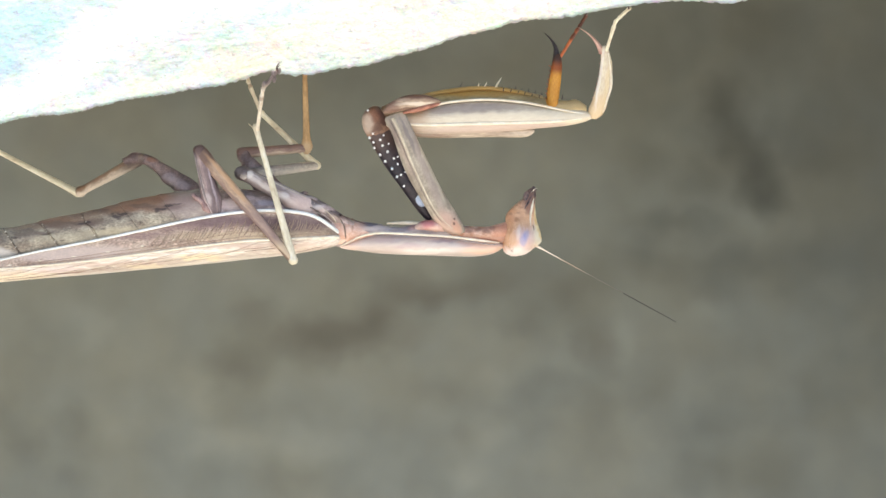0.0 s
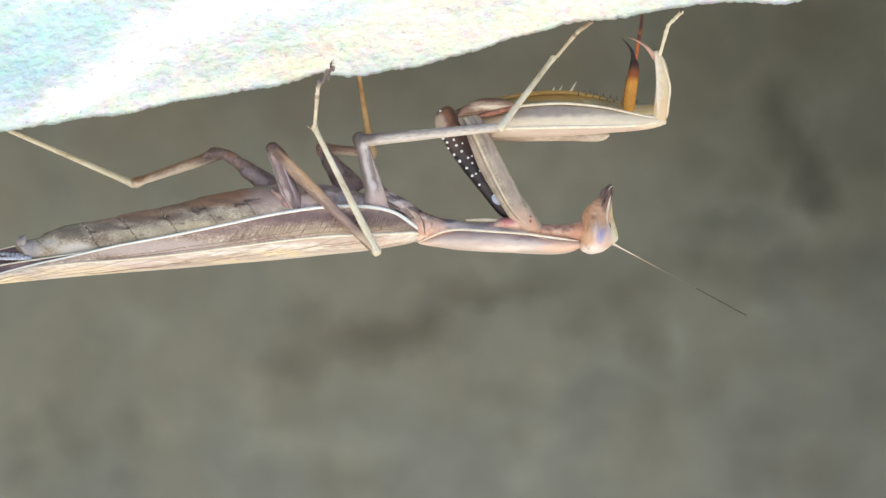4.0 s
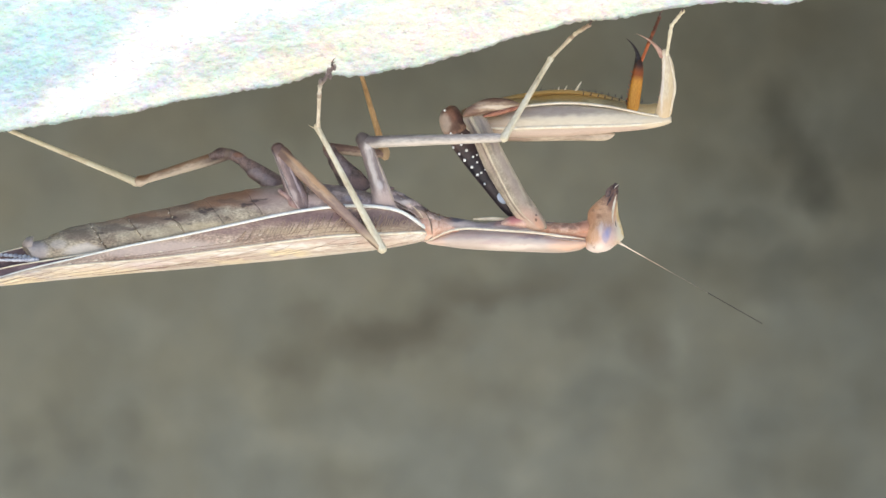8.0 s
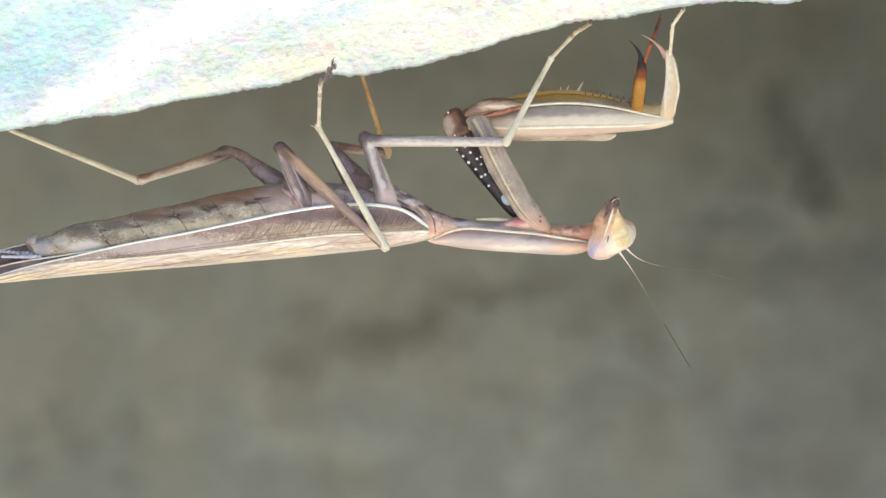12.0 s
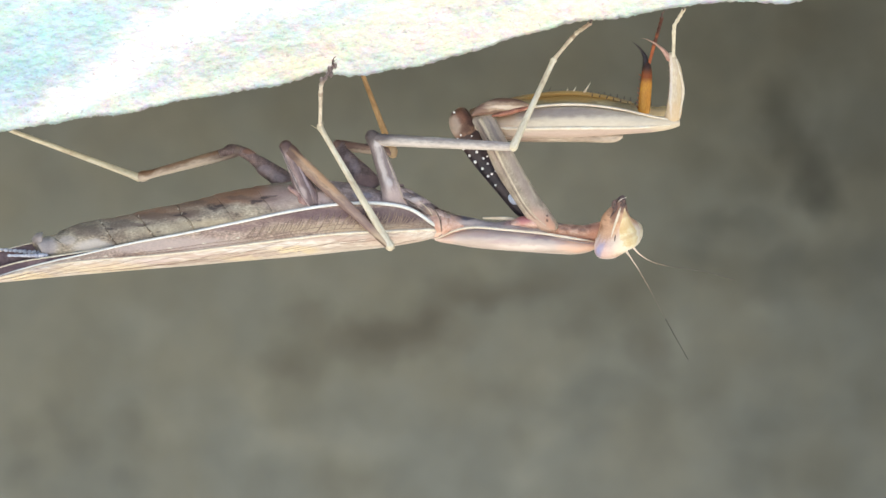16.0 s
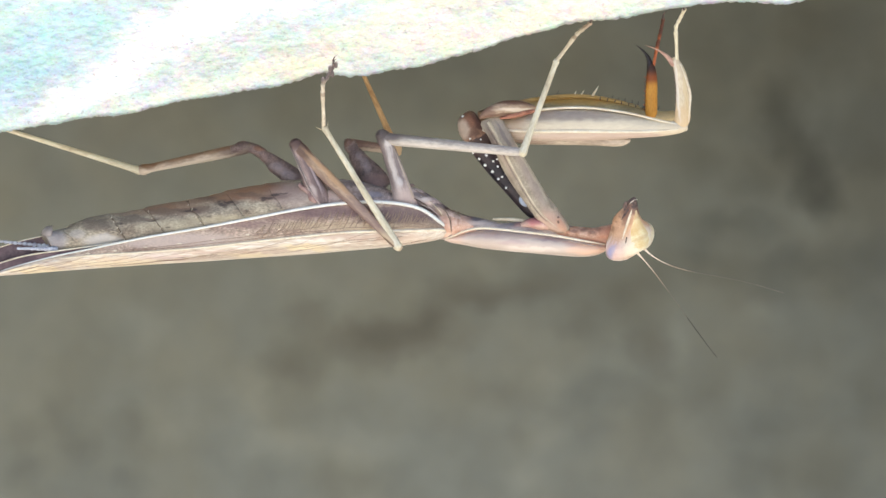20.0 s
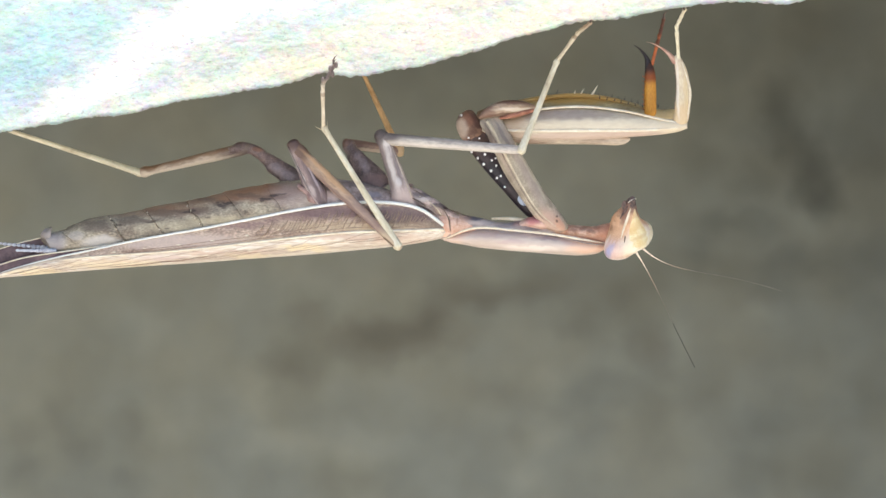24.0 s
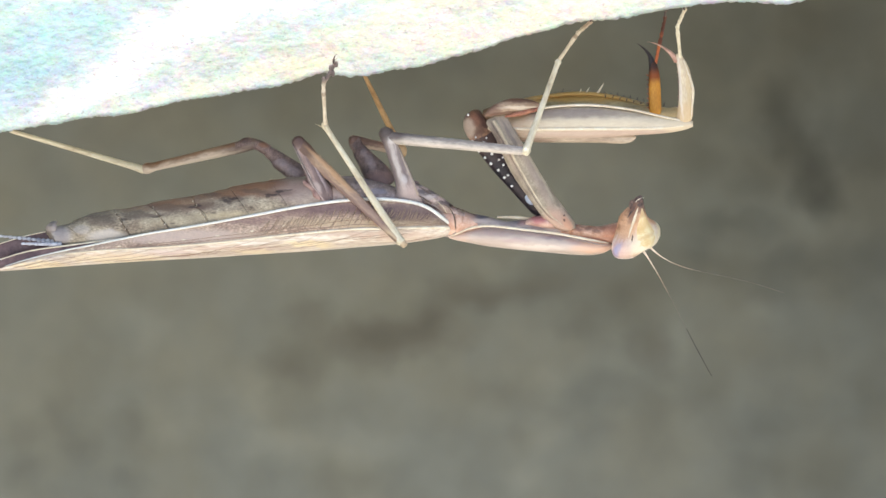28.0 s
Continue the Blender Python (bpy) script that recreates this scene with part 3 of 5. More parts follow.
def belly(x):
    xs = [r[0] for r in BELLY][::-1]
    return tuple(np.interp(x, xs, [r[k] for r in BELLY][::-1]) for k in range(1, 5))


CUTS = (575, 500, 432, 358, 287, 217, 136, 84)
random.seed(11)
for i, (a, b) in enumerate(zip(CUTS, CUTS[1:])):
    rows = []
    for k, u in enumerate((0, 0.15, 0.5, 0.88, 0.97, 1.0)):
        x = a + (b - a) * u
        y, d, h, w = belly(x)
        g = (0.99, 0.998, 1.0, 1.003, 1.008, 1.004)[k] if i == 2 else (0.975, 0.99, 1.0, 1.003, 1.008, 1.004)[k] if i > 1 else (0.985, 1.0, 1.0, 1.0, 1.0, 0.998)[k]
        rows.append((x, y, d, h * g, w * g))
    segment = part("abdomen_segment", flesh(rows, HUB, 14, 22, 0.55, lump=0.02), M_SEGMENT, mantis, "" if i < 4 else "greyer end segment")
    for face in segment.data.polygons:
        face.use_smooth = len(face.vertices) == 4
    if i in (2, 3, 4):
        y, d, h, w = belly(b)
        q = belly(b + 10)[0] - belly(b - 10)[0]
        tilt = Vector((20, q)).normalized()
        loop = []
        for j in range(23):
            s_, c_ = math.sin(j / 22 * math.tau), math.cos(j / 22 * math.tau)
            loop.append((b - tilt.y * h * 1.025 * s_ + 0.55 * tilt.x * h * 1.025 * s_ - 1.5, y + tilt.x * h * 1.025 * s_, d + w * 1.025 * c_))
        part("segment_seam", tube(loop, [0.35 if i < 3 else (0.55, 0.8)[j % 2] for j in range(23)], HUB, 66, 6), M_SEAM, segment, "dark seam")
        bm = bmesh.new()
        for x, y_, d_ in loop[19:] + loop[1:4]:
            for q in (0, 1):
                ball(bm, at(x - 1.6 + 1.4 * q * random.random(), y_ + random.uniform(-2.5, 2.5), d_ + 0.4) - HUB, 0.75 * S, 0.75 * S, random.uniform(0.7, 1.3) * S, 6)
        part("seam_beads", bm, M_CREAM, segment, "tiny pale beads along the seam")
end_plate = flesh([(92, 412, 0, 12, 20), (84, 410, 0, 13, 20), (78, 405, 0, 6, 12)], HUB, 8, 12)
part("end_plate", end_plate, M_SEGMENT, mantis)
for x0, y0, d0, x1, y1, d1 in ((98, 441, 22, 34, 440, 24), (86, 436, -6, -6, 427, -14)):
    bm = bmesh.new()
    for k in range(12):
        u = k / 11
        ball(bm, at(x0 + (x1 - x0) * u, y0 + (y1 - y0) * u, d0 + (d1 - d0) * u) - HUB, 4.9 * S, (4.6 - 2.4 * u) * S, (4.2 - 2.2 * u + 0.5 * (k % 2)) * S, 10)
    part("cercus", bm, M_CERCI, mantis, "beaded blue-grey tail feeler")

# thorax and prothorax
part("thorax", flesh(((545, 361, 0, 47, 52), (620, 363, 0, 44, 50), (680, 371, 0, 37, 44), (730, 385, 0, 31, 36), (770, 398, 0, 25, 28), (802, 406, 0, 20, 22)), HUB, 26, 24, lump=0.015), M_THORAX, mantis)
part("thorax_fold", flesh(((706, 336, 20, 6, 10), (720, 339, 20, 11, 14), (740, 348, 20, 13, 16), (770, 366, 18, 12, 16), (796, 381, 12, 9, 12), (816, 389, 8, 5, 8)), HUB, 26, 16, lump=0.04), M_THORAX, mantis, "fold of the breast")
for pts, mat, label in ((((704, 330, 14), (735, 342, 20), (762, 356, 24), (790, 372, 20)), M_LEG_DARK, "dark groove line"), (((738, 360, 40), (760, 368, 36), (776, 382, 32), (782, 396, 30)), M_LEG_GREY, "pale plate edge"),
                        (((782, 368, 32), (790, 376, 32), (797, 392, 30), (799, 410, 28)), M_SEAM, "dark crease"),
                        (((722, 333, 27), (741, 340, 33), (762, 355, 34), (783, 370, 30)), M_SEAM, "dark crease"), (((744, 347, 35), (760, 357, 35), (776, 371, 33), (783, 382, 31)), M_LEG_CREAM, "pale fold line"),
                        (((704, 342, 33), (722, 347, 35), (742, 356, 37), (756, 366, 38)), M_SEAM, "dark crease"), (((786, 366, 27), (800, 373, 25), (816, 379, 23), (836, 386, 20)), M_MARK, "dark edge of the waist")):
    part("breast_line", tube(pts, (0.5, 0.85, 0.85, 0.5), HUB, 20, 8), mat, mantis, label)
bm = bmesh.new()
for x, y, d, r in ((791, 369, 28, 2.2), (803, 374, 25, 1.8), (811, 376, 24, 1.4), (774, 362, 31, 1.6)):
    ball(bm, at(x, y, d) - HUB, r * 1.3 * S, r * S, r * S, 8)
part("breast_dots", bm, M_MARK, mantis, "dark dots at the waist")
part("breast_spur", flesh(((716, 338, 22, 7, 7), (721, 331, 23, 5, 5), (727, 327, 23, 3, 3), (733, 328, 23, 1.2, 1.4)), HUB, 12, 8, lump=0.04), M_LEG_DARK, mantis, "small dark spur on the breast")
part("root_fold", flesh(((532, 326, 40, 3, 4), (542, 337, 46, 5, 5), (552, 349, 51, 5.5, 5), (560, 360, 50, 4, 4)), HUB, 16, 10, lump=0.03), material("pink-brown fold", rgb(178, 148, 138), rgb(144, 112, 104), 0.6, 0.5), mantis, "pink-brown skin fold beside the hind leg")
part("waist_joint", flesh(((758, 396, 0, 14, 18), (776, 397, 0, 23, 28), (792, 398, 0, 26, 30), (808, 400, 0, 20, 25), (830, 400, 0, 14, 20), (852, 402, 0, 8, 14)), HUB, 14, 18, lump=0.02), M_JOINT, mantis, "orange-pink wrinkled joint")

prothorax = part("prothorax", flesh(((768, 404, 0, 6, 8), (782, 401, 0, 15, 16), (796, 399, 0, 18, 20), (815, 396, 0, 16, 20), (850, 399, 0, 13, 18), (890, 405, 0, 10, 18), (940, 405, 0, 14, 22), (1000, 412, 0, 14, 22), (1040, 418, 0, 13, 20), (1082, 422, 0, 13, 18)), HUB, 30, 18, lump=0.02), M_STERNUM, mantis, "blue-grey underside of the forebody")
part("pronotum", flesh(((787, 424, 0, 2, 8), (798, 424, 0, 6, 14), (820, 423, 0, 11, 22), (860, 423, 0, 18, 28), (920, 428, 0, 19, 31), (980, 434, 0, 18, 33), (1030, 440, 0, 15, 30), (1060, 440, 0, 11, 22), (1076, 438, 0, 4, 9)), HUB, 30, 22, lump=0.012), M_PRONOTUM, prothorax, "long pink-tan neck shield")
for d0, label in ((1, "white margin line"), (-1, "white far margin line")):
    part("shield_margin", tube([(x, y, d0 * w) for x, y, w in ((786, 424, 14), (800, 419, 20), (826, 408, 26), (860, 404, 28), (920, 410, 31), (980, 417, 33), (1030, 426, 30), (1070, 433, 14))], (0.7, 1.3, 2.0, 2.2, 2.2, 2.2, 2.2, 1.1), HUB, 34, 8), M_CREAM, prothorax, label)
# the margin's lower shadow, put in as a grey cord
part("margin_shade", tube([(x, y, w + 0.6) for x, y, w in ((996, 423, 33), (1026, 430, 31), (1046, 434, 27), (1062, 436, 20))], (0.3, 0.9, 0.9, 0.4), HUB, 20, 8), M_LEG_GREY, prothorax, "grey line for the shadow under the margin")
part("far_margin", tube(((872, 388, 6), (905, 389, 4), (938, 392, 2)), (1.6, 3.2, 2.6), HUB, 10, 8), M_CREAM, prothorax)
part("neck", flesh(((985, 410, 0, 12, 25), (1020, 413, 0, 12, 24), (1050, 416, 0, 13, 22), (1074, 415, 0, 16, 21), (1094, 414, 0, 20, 20)), HUB, 18, 18, lump=0.03), M_NECK, prothorax, "rust-speckled neck")
part("coxa_socket", flesh(((922, 400, 6, 5, 14), (940, 396, 10, 10, 20), (960, 398, 12, 11, 24), (984, 405, 8, 6, 14)), HUB, 12, 14, lump=0.02), material("pink socket skin", rgb(214, 180, 162), rgb(198, 156, 140), 0.8, 0.45, marks=[flank(944, 390, 20, 18, rgb(192, 116, 116), 0.85), flank(990, 402, 16, 12, rgb(206, 150, 122), 0.6)]), prothorax, "pink skin round the foreleg's root")

# wings, folded along the back
WX = (790, 778, 742, 690, 620, 540, 450, 350, 250, 165, 97, 38, -20)
W_TOP = (404, 393, 369, 359, 359, 369, 386, 405, 422, 440, 454, 469, 487)
W_MID = (409, 407, 408, 409, 411, 418, 428, 439, 447, 452, 460, 472, 488)
W_LOW = (417, 424, 431, 438, 444, 451, 457, 464, 470, 476, 481, 486, 490)
W_OUT = (26, 36, 50, 57, 60, 60, 59, 57, 53, 46, 36, 25, 14)
WING = smooth(list(zip(WX, W_TOP, W_MID, W_LOW, W_OUT)), 80)


def wing_spot(u, v, lift=0.0, side=1):
    """A place on the folded forewing: u from root to tip, v 0 costal edge, 1 middle vein, 2 ridge of the back."""
    k = min(int(u * 80), 79)
    f = u * 80 - k
    x, top, mid, low, out = WING[k] * (1 - f) + WING[k + 1] * f
    if v <= 1:
        return at(x, top + (mid - top) * v, side * (out - 5 * (1 - v) ** 2 + lift))
    a = (v - 1) * math.pi / 2
    return at(x, mid + (low - mid) * math.sin(a), side * (4 + (out - 4) * math.cos(a) + lift))


def wing_cord(bm, path, r, side=1, m=14, n=6, fade=0.0):
    pts = [wing_spot(u, v, 1.0, side) - HUB for u, v in smooth(path, m)]
    rings = []
    for i, p in enumerate(pts):
        t = (pts[min(i + 1, m)] - pts[max(i - 1, 0)]).normalized()
        a = t.cross(Vector((0, 1, 0))).normalized()
        b = t.cross(a)
        q = r * S * (0.55 if i in (0, m) else 1) * (1 - fade * i / m)
        rings.append([p + (a * math.cos(j / n * math.tau) + b * math.sin(j / n * math.tau)) * q for j in range(n)])
    skin(bm, rings)


for side in (1, -1):
    forewing = part("forewing", sheet([[wing_spot(i / 80, 1 + j / 10, 0, side) - HUB for j in range(11)] for i in range(81)], 1.2 * S * side), M_WING_PALE, mantis, "pale tan folded forewing")
    part("costal_field", sheet([[wing_spot(i / 80, j / 8, 0, side) - HUB for j in range(9)] for i in range(81)], 1.2 * S * side), M_WING_BROWN, forewing, "brown band along the wing's edge")
    bm = bmesh.new()
    wing_cord(bm, [(u, 0.0) for u in np.linspace(0, 0.97, 24)], 3.8, side, 80, 8, 0.7)
    part("edge_vein", bm, M_WHITE, forewing, "white edge vein")
    bm = bmesh.new()
    wing_cord(bm, [(u, 1.0) for u in np.linspace(0.02, 0.82, 24)], 2.8, side, 60, 8, 0.5)
    part("middle_vein", bm, M_CREAM, forewing, "cream middle vein")
    if side == 1:
        random.seed(4)
        bm = bmesh.new()
        for k in range(92):
            u = 0.05 + 0.44 * k / 92 + random.uniform(-0.0022, 0.0022)
            v0, v1 = random.uniform(0.24, 0.46), random.uniform(0.64, 0.92)
            wing_cord(bm, [(u, v0), (u + 0.006, (v0 + v1) / 2), (u + 0.016 + random.uniform(-0.003, 0.003), v1)], random.uniform(0.3, 0.75), 1, 4, 4)
        tagged(part("cross_venation", bm, M_VEIN, forewing, "fine tan cross veins"), kind="stuff")
        for v in (0.72, 0.86):
            bm = bmesh.new()
            wing_cord(bm, [(u, v + random.uniform(-0.03, 0.03)) for u in np.linspace(0.1, 0.7, 14)], 0.35, 1, 40, 4)
            part("long_vein", bm, M_VEIN_DARK, forewing, "brown vein along the wing")
        for k in range(9):
            u = 0.32 + 0.066 * k + random.uniform(-0.02, 0.02)
            g = random.uniform(0.75, 1.15)
            bm = bmesh.new()
            wing_cord(bm, [(u, 1.06), (u + 0.05 * g, 1.28 + random.uniform(-0.04, 0.04)), (u + 0.11 * g, 1.44 + random.uniform(-0.05, 0.05)), (min(u + 0.2 * g, 0.99), 1.62)], random.uniform(0.22, 0.36), 1, 16, 5)
            part("branch_vein", bm, M_VEIN_DARK, forewing)
        for k in range(14):
            u, v = 0.12 + 0.055 * k + random.uniform(-0.02, 0.02), random.uniform(1.15, 1.6)
            path = [(min(u + 0.03 * j, 0.97), v + 0.035 * j + random.uniform(-0.03, 0.03)) for j in range(random.randint(4, 7))]
            bm = bmesh.new()
            wing_cord(bm, path, random.uniform(0.3, 0.55), 1, 24, 5)
            part("long_vein", bm, M_CREAM if k % 3 == 1 else M_VEIN_DARK, forewing)
        bm = bmesh.new()
        for k in range(7):
            u = 0.46 + 0.05 * k
            ball(bm, wing_spot(u, 0.62 + 0.1 * random.random(), 0.3) - HUB, random.uniform(3, 6) * S, 0.5 * S, random.uniform(1.0, 1.8) * S, 8)
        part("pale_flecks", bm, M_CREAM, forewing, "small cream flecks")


def blade(top, low, out, bulge):
    rows = smooth([(*a, *b, o) for a, b, o in zip(top, low, out)], 24)
    return [[at(r[0] + (r[2] - r[0]) * v, r[1] + (r[3] - r[1]) * v, r[4] + bulge * math.sin(v * math.pi)) - HUB for v in np.linspace(0, 1, 9)] for r in rows]


near_top = ((300, 417), (200, 431), (120, 442), (50, 452), (0, 466), (-62, 488))
hindwing = part("hindwing", sheet(blade(near_top, ((300, 450), (200, 462), (120, 468), (50, 476), (0, 482), (-62, 492)), (46, 39, 30, 17, 10, 6), 2), 1.2 * S), M_HINDWING, mantis, "purple-brown hindwing tip")
part("edge_vein", tube([(x, y, d + 1) for (x, y), d in zip(near_top, (46, 39, 30, 17, 10, 6))], (1.4, 1.6, 1.6, 1.5, 1.2, 0.8), HUB, 30, 6), M_CREAM, hindwing, "cream edge vein")
far_top = ((110, 408), (80, 417), (40, 426), (0, 438), (-55, 458))
hindwing = part("hindwing", sheet(blade(far_top, ((110, 440), (80, 448), (40, 462), (0, 474), (-55, 487)), (-24, -20, -15, -12, -8), 2), 1.2 * S), M_HINDWING, mantis, "purple-brown hindwing tip")
part("edge_vein", tube([(x, y, d + 1) for (x, y), d in zip(far_top, (-24, -20, -15, -12, -8))], (1.2, 1.3, 1.2, 1.0, 0.7), HUB, 24, 6), M_CREAM, hindwing, "cream edge vein")

# head: built facing along x, mouth up, turned by its poses
HEAD = smooth(((-27, 24, 6, 10, 3), (-21, 29, 23, 24, 12), (-5, 35, 34, 32, 22), (14, 35, 33, 34, 20), (30, 33, 29, 31, 7), (46, 31, 26, 25, 0), (62, 36, 19, 17, 0), (76, 43, 11, 12, 0), (88, 47, 7, 8, 0)), 40)


def head_spot(c, turn, lift=0.0):
    """A place on the head: height c, turned from straight ahead; the flanks bulge into the eyes."""
    rows = [r[0] for r in HEAD]
    a, ha, hl, eye = (np.interp(c, rows, [r[k] for r in HEAD]) for k in range(1, 5))
    s = math.sin(turn)
    c += 12 * max(0.0, 1 - (s / 0.72) ** 2) * max(0.0, math.cos(turn)) * min(1.0, max(0.0, (10 - c) / 36))       # the crown dips between the eyes
    side = (hl + eye * abs(s) ** 2.2) * s
    return Vector((a + (ha + lift * 0.5) * math.cos(turn), side + math.copysign(lift, s), c)) * S


head_bm = bmesh.new()
skin(head_bm, [[head_spot(r[0], j / 32 * math.tau) for j in range(32)] for r in HEAD])
head = part("head", head_bm, M_HEAD, mantis, "tan triangular head")
for side in (-1, 1):
    bm = bmesh.new()
    rings = []
    for k in range(9):
        q = k / 8
        rings.append([head_spot(1 + 25 * q * math.sin(j / 28 * math.tau), side * (math.pi / 2 - 0.1 + 0.85 * q * math.cos(j / 28 * math.tau)), 0.6 * (1 - q * q) - 0.1) for j in range(28)])
    skin(bm, rings[1:], caps=False)
    bm.verts.ensure_lookup_table()
    bm.faces.new(bm.verts[:28])
    eye = part("eye", bm, M_EYE if side < 0 else M_EYE_YELLOW, head, "large smooth pink-tan eye with a blue streak" if side < 0 else "large smooth cream eye")
bm = bmesh.new()
rings = []
for k in range(1, 9):
    q, ring = k / 8, []
    for j in range(24):
        c = 32 + 44 * q * math.sin(j / 24 * math.tau)
        ring.append(head_spot(c, np.interp(c, (-14, 10, 40, 76), (0.3, 0.62, 0.6, 0.3)) * q * math.cos(j / 24 * math.tau), 1.6 * (1 - q * q) - 0.15))
    rings.append(ring)
skin(bm, rings, caps=False)
bm.verts.ensure_lookup_table()
bm.faces.new(bm.verts[:24])
part("face_plate", bm, M_FACE, head, "yellow-white face plate")
def head_cord(rows, lift=0.2, m=16, n=8):
    """A cord laid on the head: rows height, turn in degrees, radius."""
    bm = bmesh.new()
    rings = []
    for c, turn, q in smooth(rows, m):
        p = head_spot(c, radians(turn), lift)
        rings.append([p + Vector((q * math.cos(j / n * math.tau) * 0.8, q * math.sin(j / n * math.tau), 0)) * S for j in range(n)])
    skin(bm, rings)
    return bm


part("cheek_line", head_cord(((78, -42, 0.8), (66, -47, 2.4), (50, -50, 2.9), (38, -55, 1.8), (28, -58, 0.6))), M_CREAM, head, "white line down the cheek")
part("cheek_stripe", head_cord(((82, -76, 1.5), (73, -80, 3.0), (64, -83, 2.2), (57, -84, 0.7))), M_MOUTH, head, "brown stripe beside the mouth")
part("cheek_spot", head_cord(((31, -47, 0.5), (28, -47, 1.5), (24, -48, 1.3), (21, -48, 0.5)), 0.0, 10), M_SEAM, head, "small dark spot")
bm = bmesh.new()
for x, y, z, a, b, c in ((46, 0, 82, 9.5, 9, 13), (38, -8, 74, 5.5, 4.5, 16), (41, 8, 73, 5, 4, 15), (50, 0, 93, 5, 5, 6), (45, -10, 66, 3.5, 3, 10)):
    ball(bm, Vector((x, y, z)) * S, a * S, b * S, c * S, 12)
part("mouthparts", bm, M_MOUTH, head, "dark jaws")
part("lip_rim", head_cord(((88, -90, 0.6), (93, -60, 1.1), (96, -20, 1.3), (95, 20, 1.2), (90, 60, 0.7)), 0.6), M_CREAM, head, "pale rim of the lip")
for side in (-1, 1):
    bm = bmesh.new()
    rings = [[Vector((x + 1.1 * math.cos(j / 6 * math.tau), side * y + 1.1 * math.sin(j / 6 * math.tau), z)) * S for j in range(6)] for x, y, z in smooth(((40, 8, 70), (34, 11, 78), (36, 9, 87), (43, 7, 91)), 10)]
    skin(bm, rings)
    part("palp", bm, M_MOUTH, head, "thin bent mouth feeler")


def antenna(bow, start, tip, reach=0.38):
    """A thread that sags by bow cells in its first half; its tip begins at start, its thicker root fades over reach."""
    arc = lambda u: bow * 9.5 * u * (1 - u) ** 3
    prof = [(u, arc(u), 0, r, r) for u in np.linspace(0, start, 16) for r in (0.42 + 0.6 * max(0, 1 - u / reach) + 1.5 * max(0, 1 - u / 0.08) ** 1.5,)]
    ob = part("antenna", shaft(300, prof, 30, 7), M_ANTENNA, mantis, "thin tan feeler")
    prof = [(u, arc(u), 0, 0.95 - 0.3 * u, 0.95 - 0.3 * u) for u in np.linspace(start, 1, 8)]
    part("feeler_tip", shaft(300, prof, 24, 6), tip, ob, "dark thread-like tip" if tip == M_ANTENNA_TIP else "thread-like tip")
    return ob


antenna_near, antenna_far = antenna(3, 0.62, M_ANTENNA_TIP), antenna(-14, 0.85, M_ANTENNA, 0.6)


# legs
def thorns(parent, length, rows, mat, label=""):
    """Small tapered spines on a limb: u, z, depth, lean x, lean z, radius."""
    for u, z, y, lx, lz, r in rows:
        bm = bmesh.new()
        rings = []
        for k, f in enumerate((0, 0.3, 0.7, 1.0)):
            q = r * (1, 0.8, 0.45, 0.08)[k]
            rings.append([Vector((u * length + lx * f + q * math.cos(j / 6 * math.tau), -(y + q * math.sin(j / 6 * math.tau)), z + lz * f)) * S for j in range(6)])
        skin(bm, rings)
        part("spine", bm, mat, parent, label)


def limb(name, length, profile, mat, label="", m=18, n=14):
    return part(name, shaft(length, profile, m, n), mat, mantis, label)


def foot(length, mat, label, r=4.0, bend=0.0):
    """A tarsus of five knobbed joints with two claws at its end, which may bend sideways."""
    off = lambda u: bend * max(0.0, u - 0.66) * length
    prof = []
    for k, (a, b) in enumerate(((0, 0.55), (0.55, 0.67), (0.67, 0.77), (0.77, 0.85), (0.85, 0.96))):
        prof += [(a + 0.01, off(a), 0, r * 0.75, r * 0.75), (a + (b - a) * 0.6, off(a + (b - a) * 0.6), 0, r * 0.68, r * 0.68), (b - 0.005, off(b) + 0.3, 0, r * 0.9, r * 0.88)]
    prof.append((0.99, off(0.99), 0, r * 0.6, r * 0.6))
    bm = bmesh.new()
    shaft(length, prof, 60, 10, bm)
    ob = part("tarsus", bm, mat, mantis, label)
    for s in (-1, 1):
        b2 = bmesh.new()
        rings = [[Vector((length * 0.96 + x, s * (2 + x * 0.3) + q * math.sin(j / 6 * math.tau), z + off(0.96) + q * math.cos(j / 6 * math.tau))) * S for j in range(6)] for x, z, q in ((0, 0, 1.8), (8, 2, 1.5), (14, -1, 0.9), (17, -5, 0.2))]
        skin(b2, rings)
        part("claw", b2, M_MOUTH, ob, "dark hooked claw")
    return ob


# near hind leg
HIND_COXA, HIND_FEMUR, HIND_TIBIA, HIND_FOOT = 112, 253, 246, 127
hind_coxa = limb("hind_coxa", HIND_COXA, ((-0.5, -4, -6, 18, 8), (-0.3, -2, -3, 23, 13), (-0.08, 1, 0, 22, 14), (0.1, 1, 0, 20, 14), (0.4, 0, 0, 16, 13), (0.75, 0, 0, 12, 11), (0.95, 1, 0, 12, 10), (1.0, 1, 0, 9, 8), (1.03, 1, 0, 4, 4)), M_LEG_MAUVE, "grey-mauve hind leg root")
part("coxa_ridge", shaft(HIND_COXA, ((-0.15, 2, 13, 1.0, 1.6), (0.15, 9, 13, 1.6, 2), (0.5, 11, 10, 1.9, 2.2), (0.95, 11, 6, 1.2, 1.4)), 14, 6), M_LEG_GREY, hind_coxa, "pale ridge")
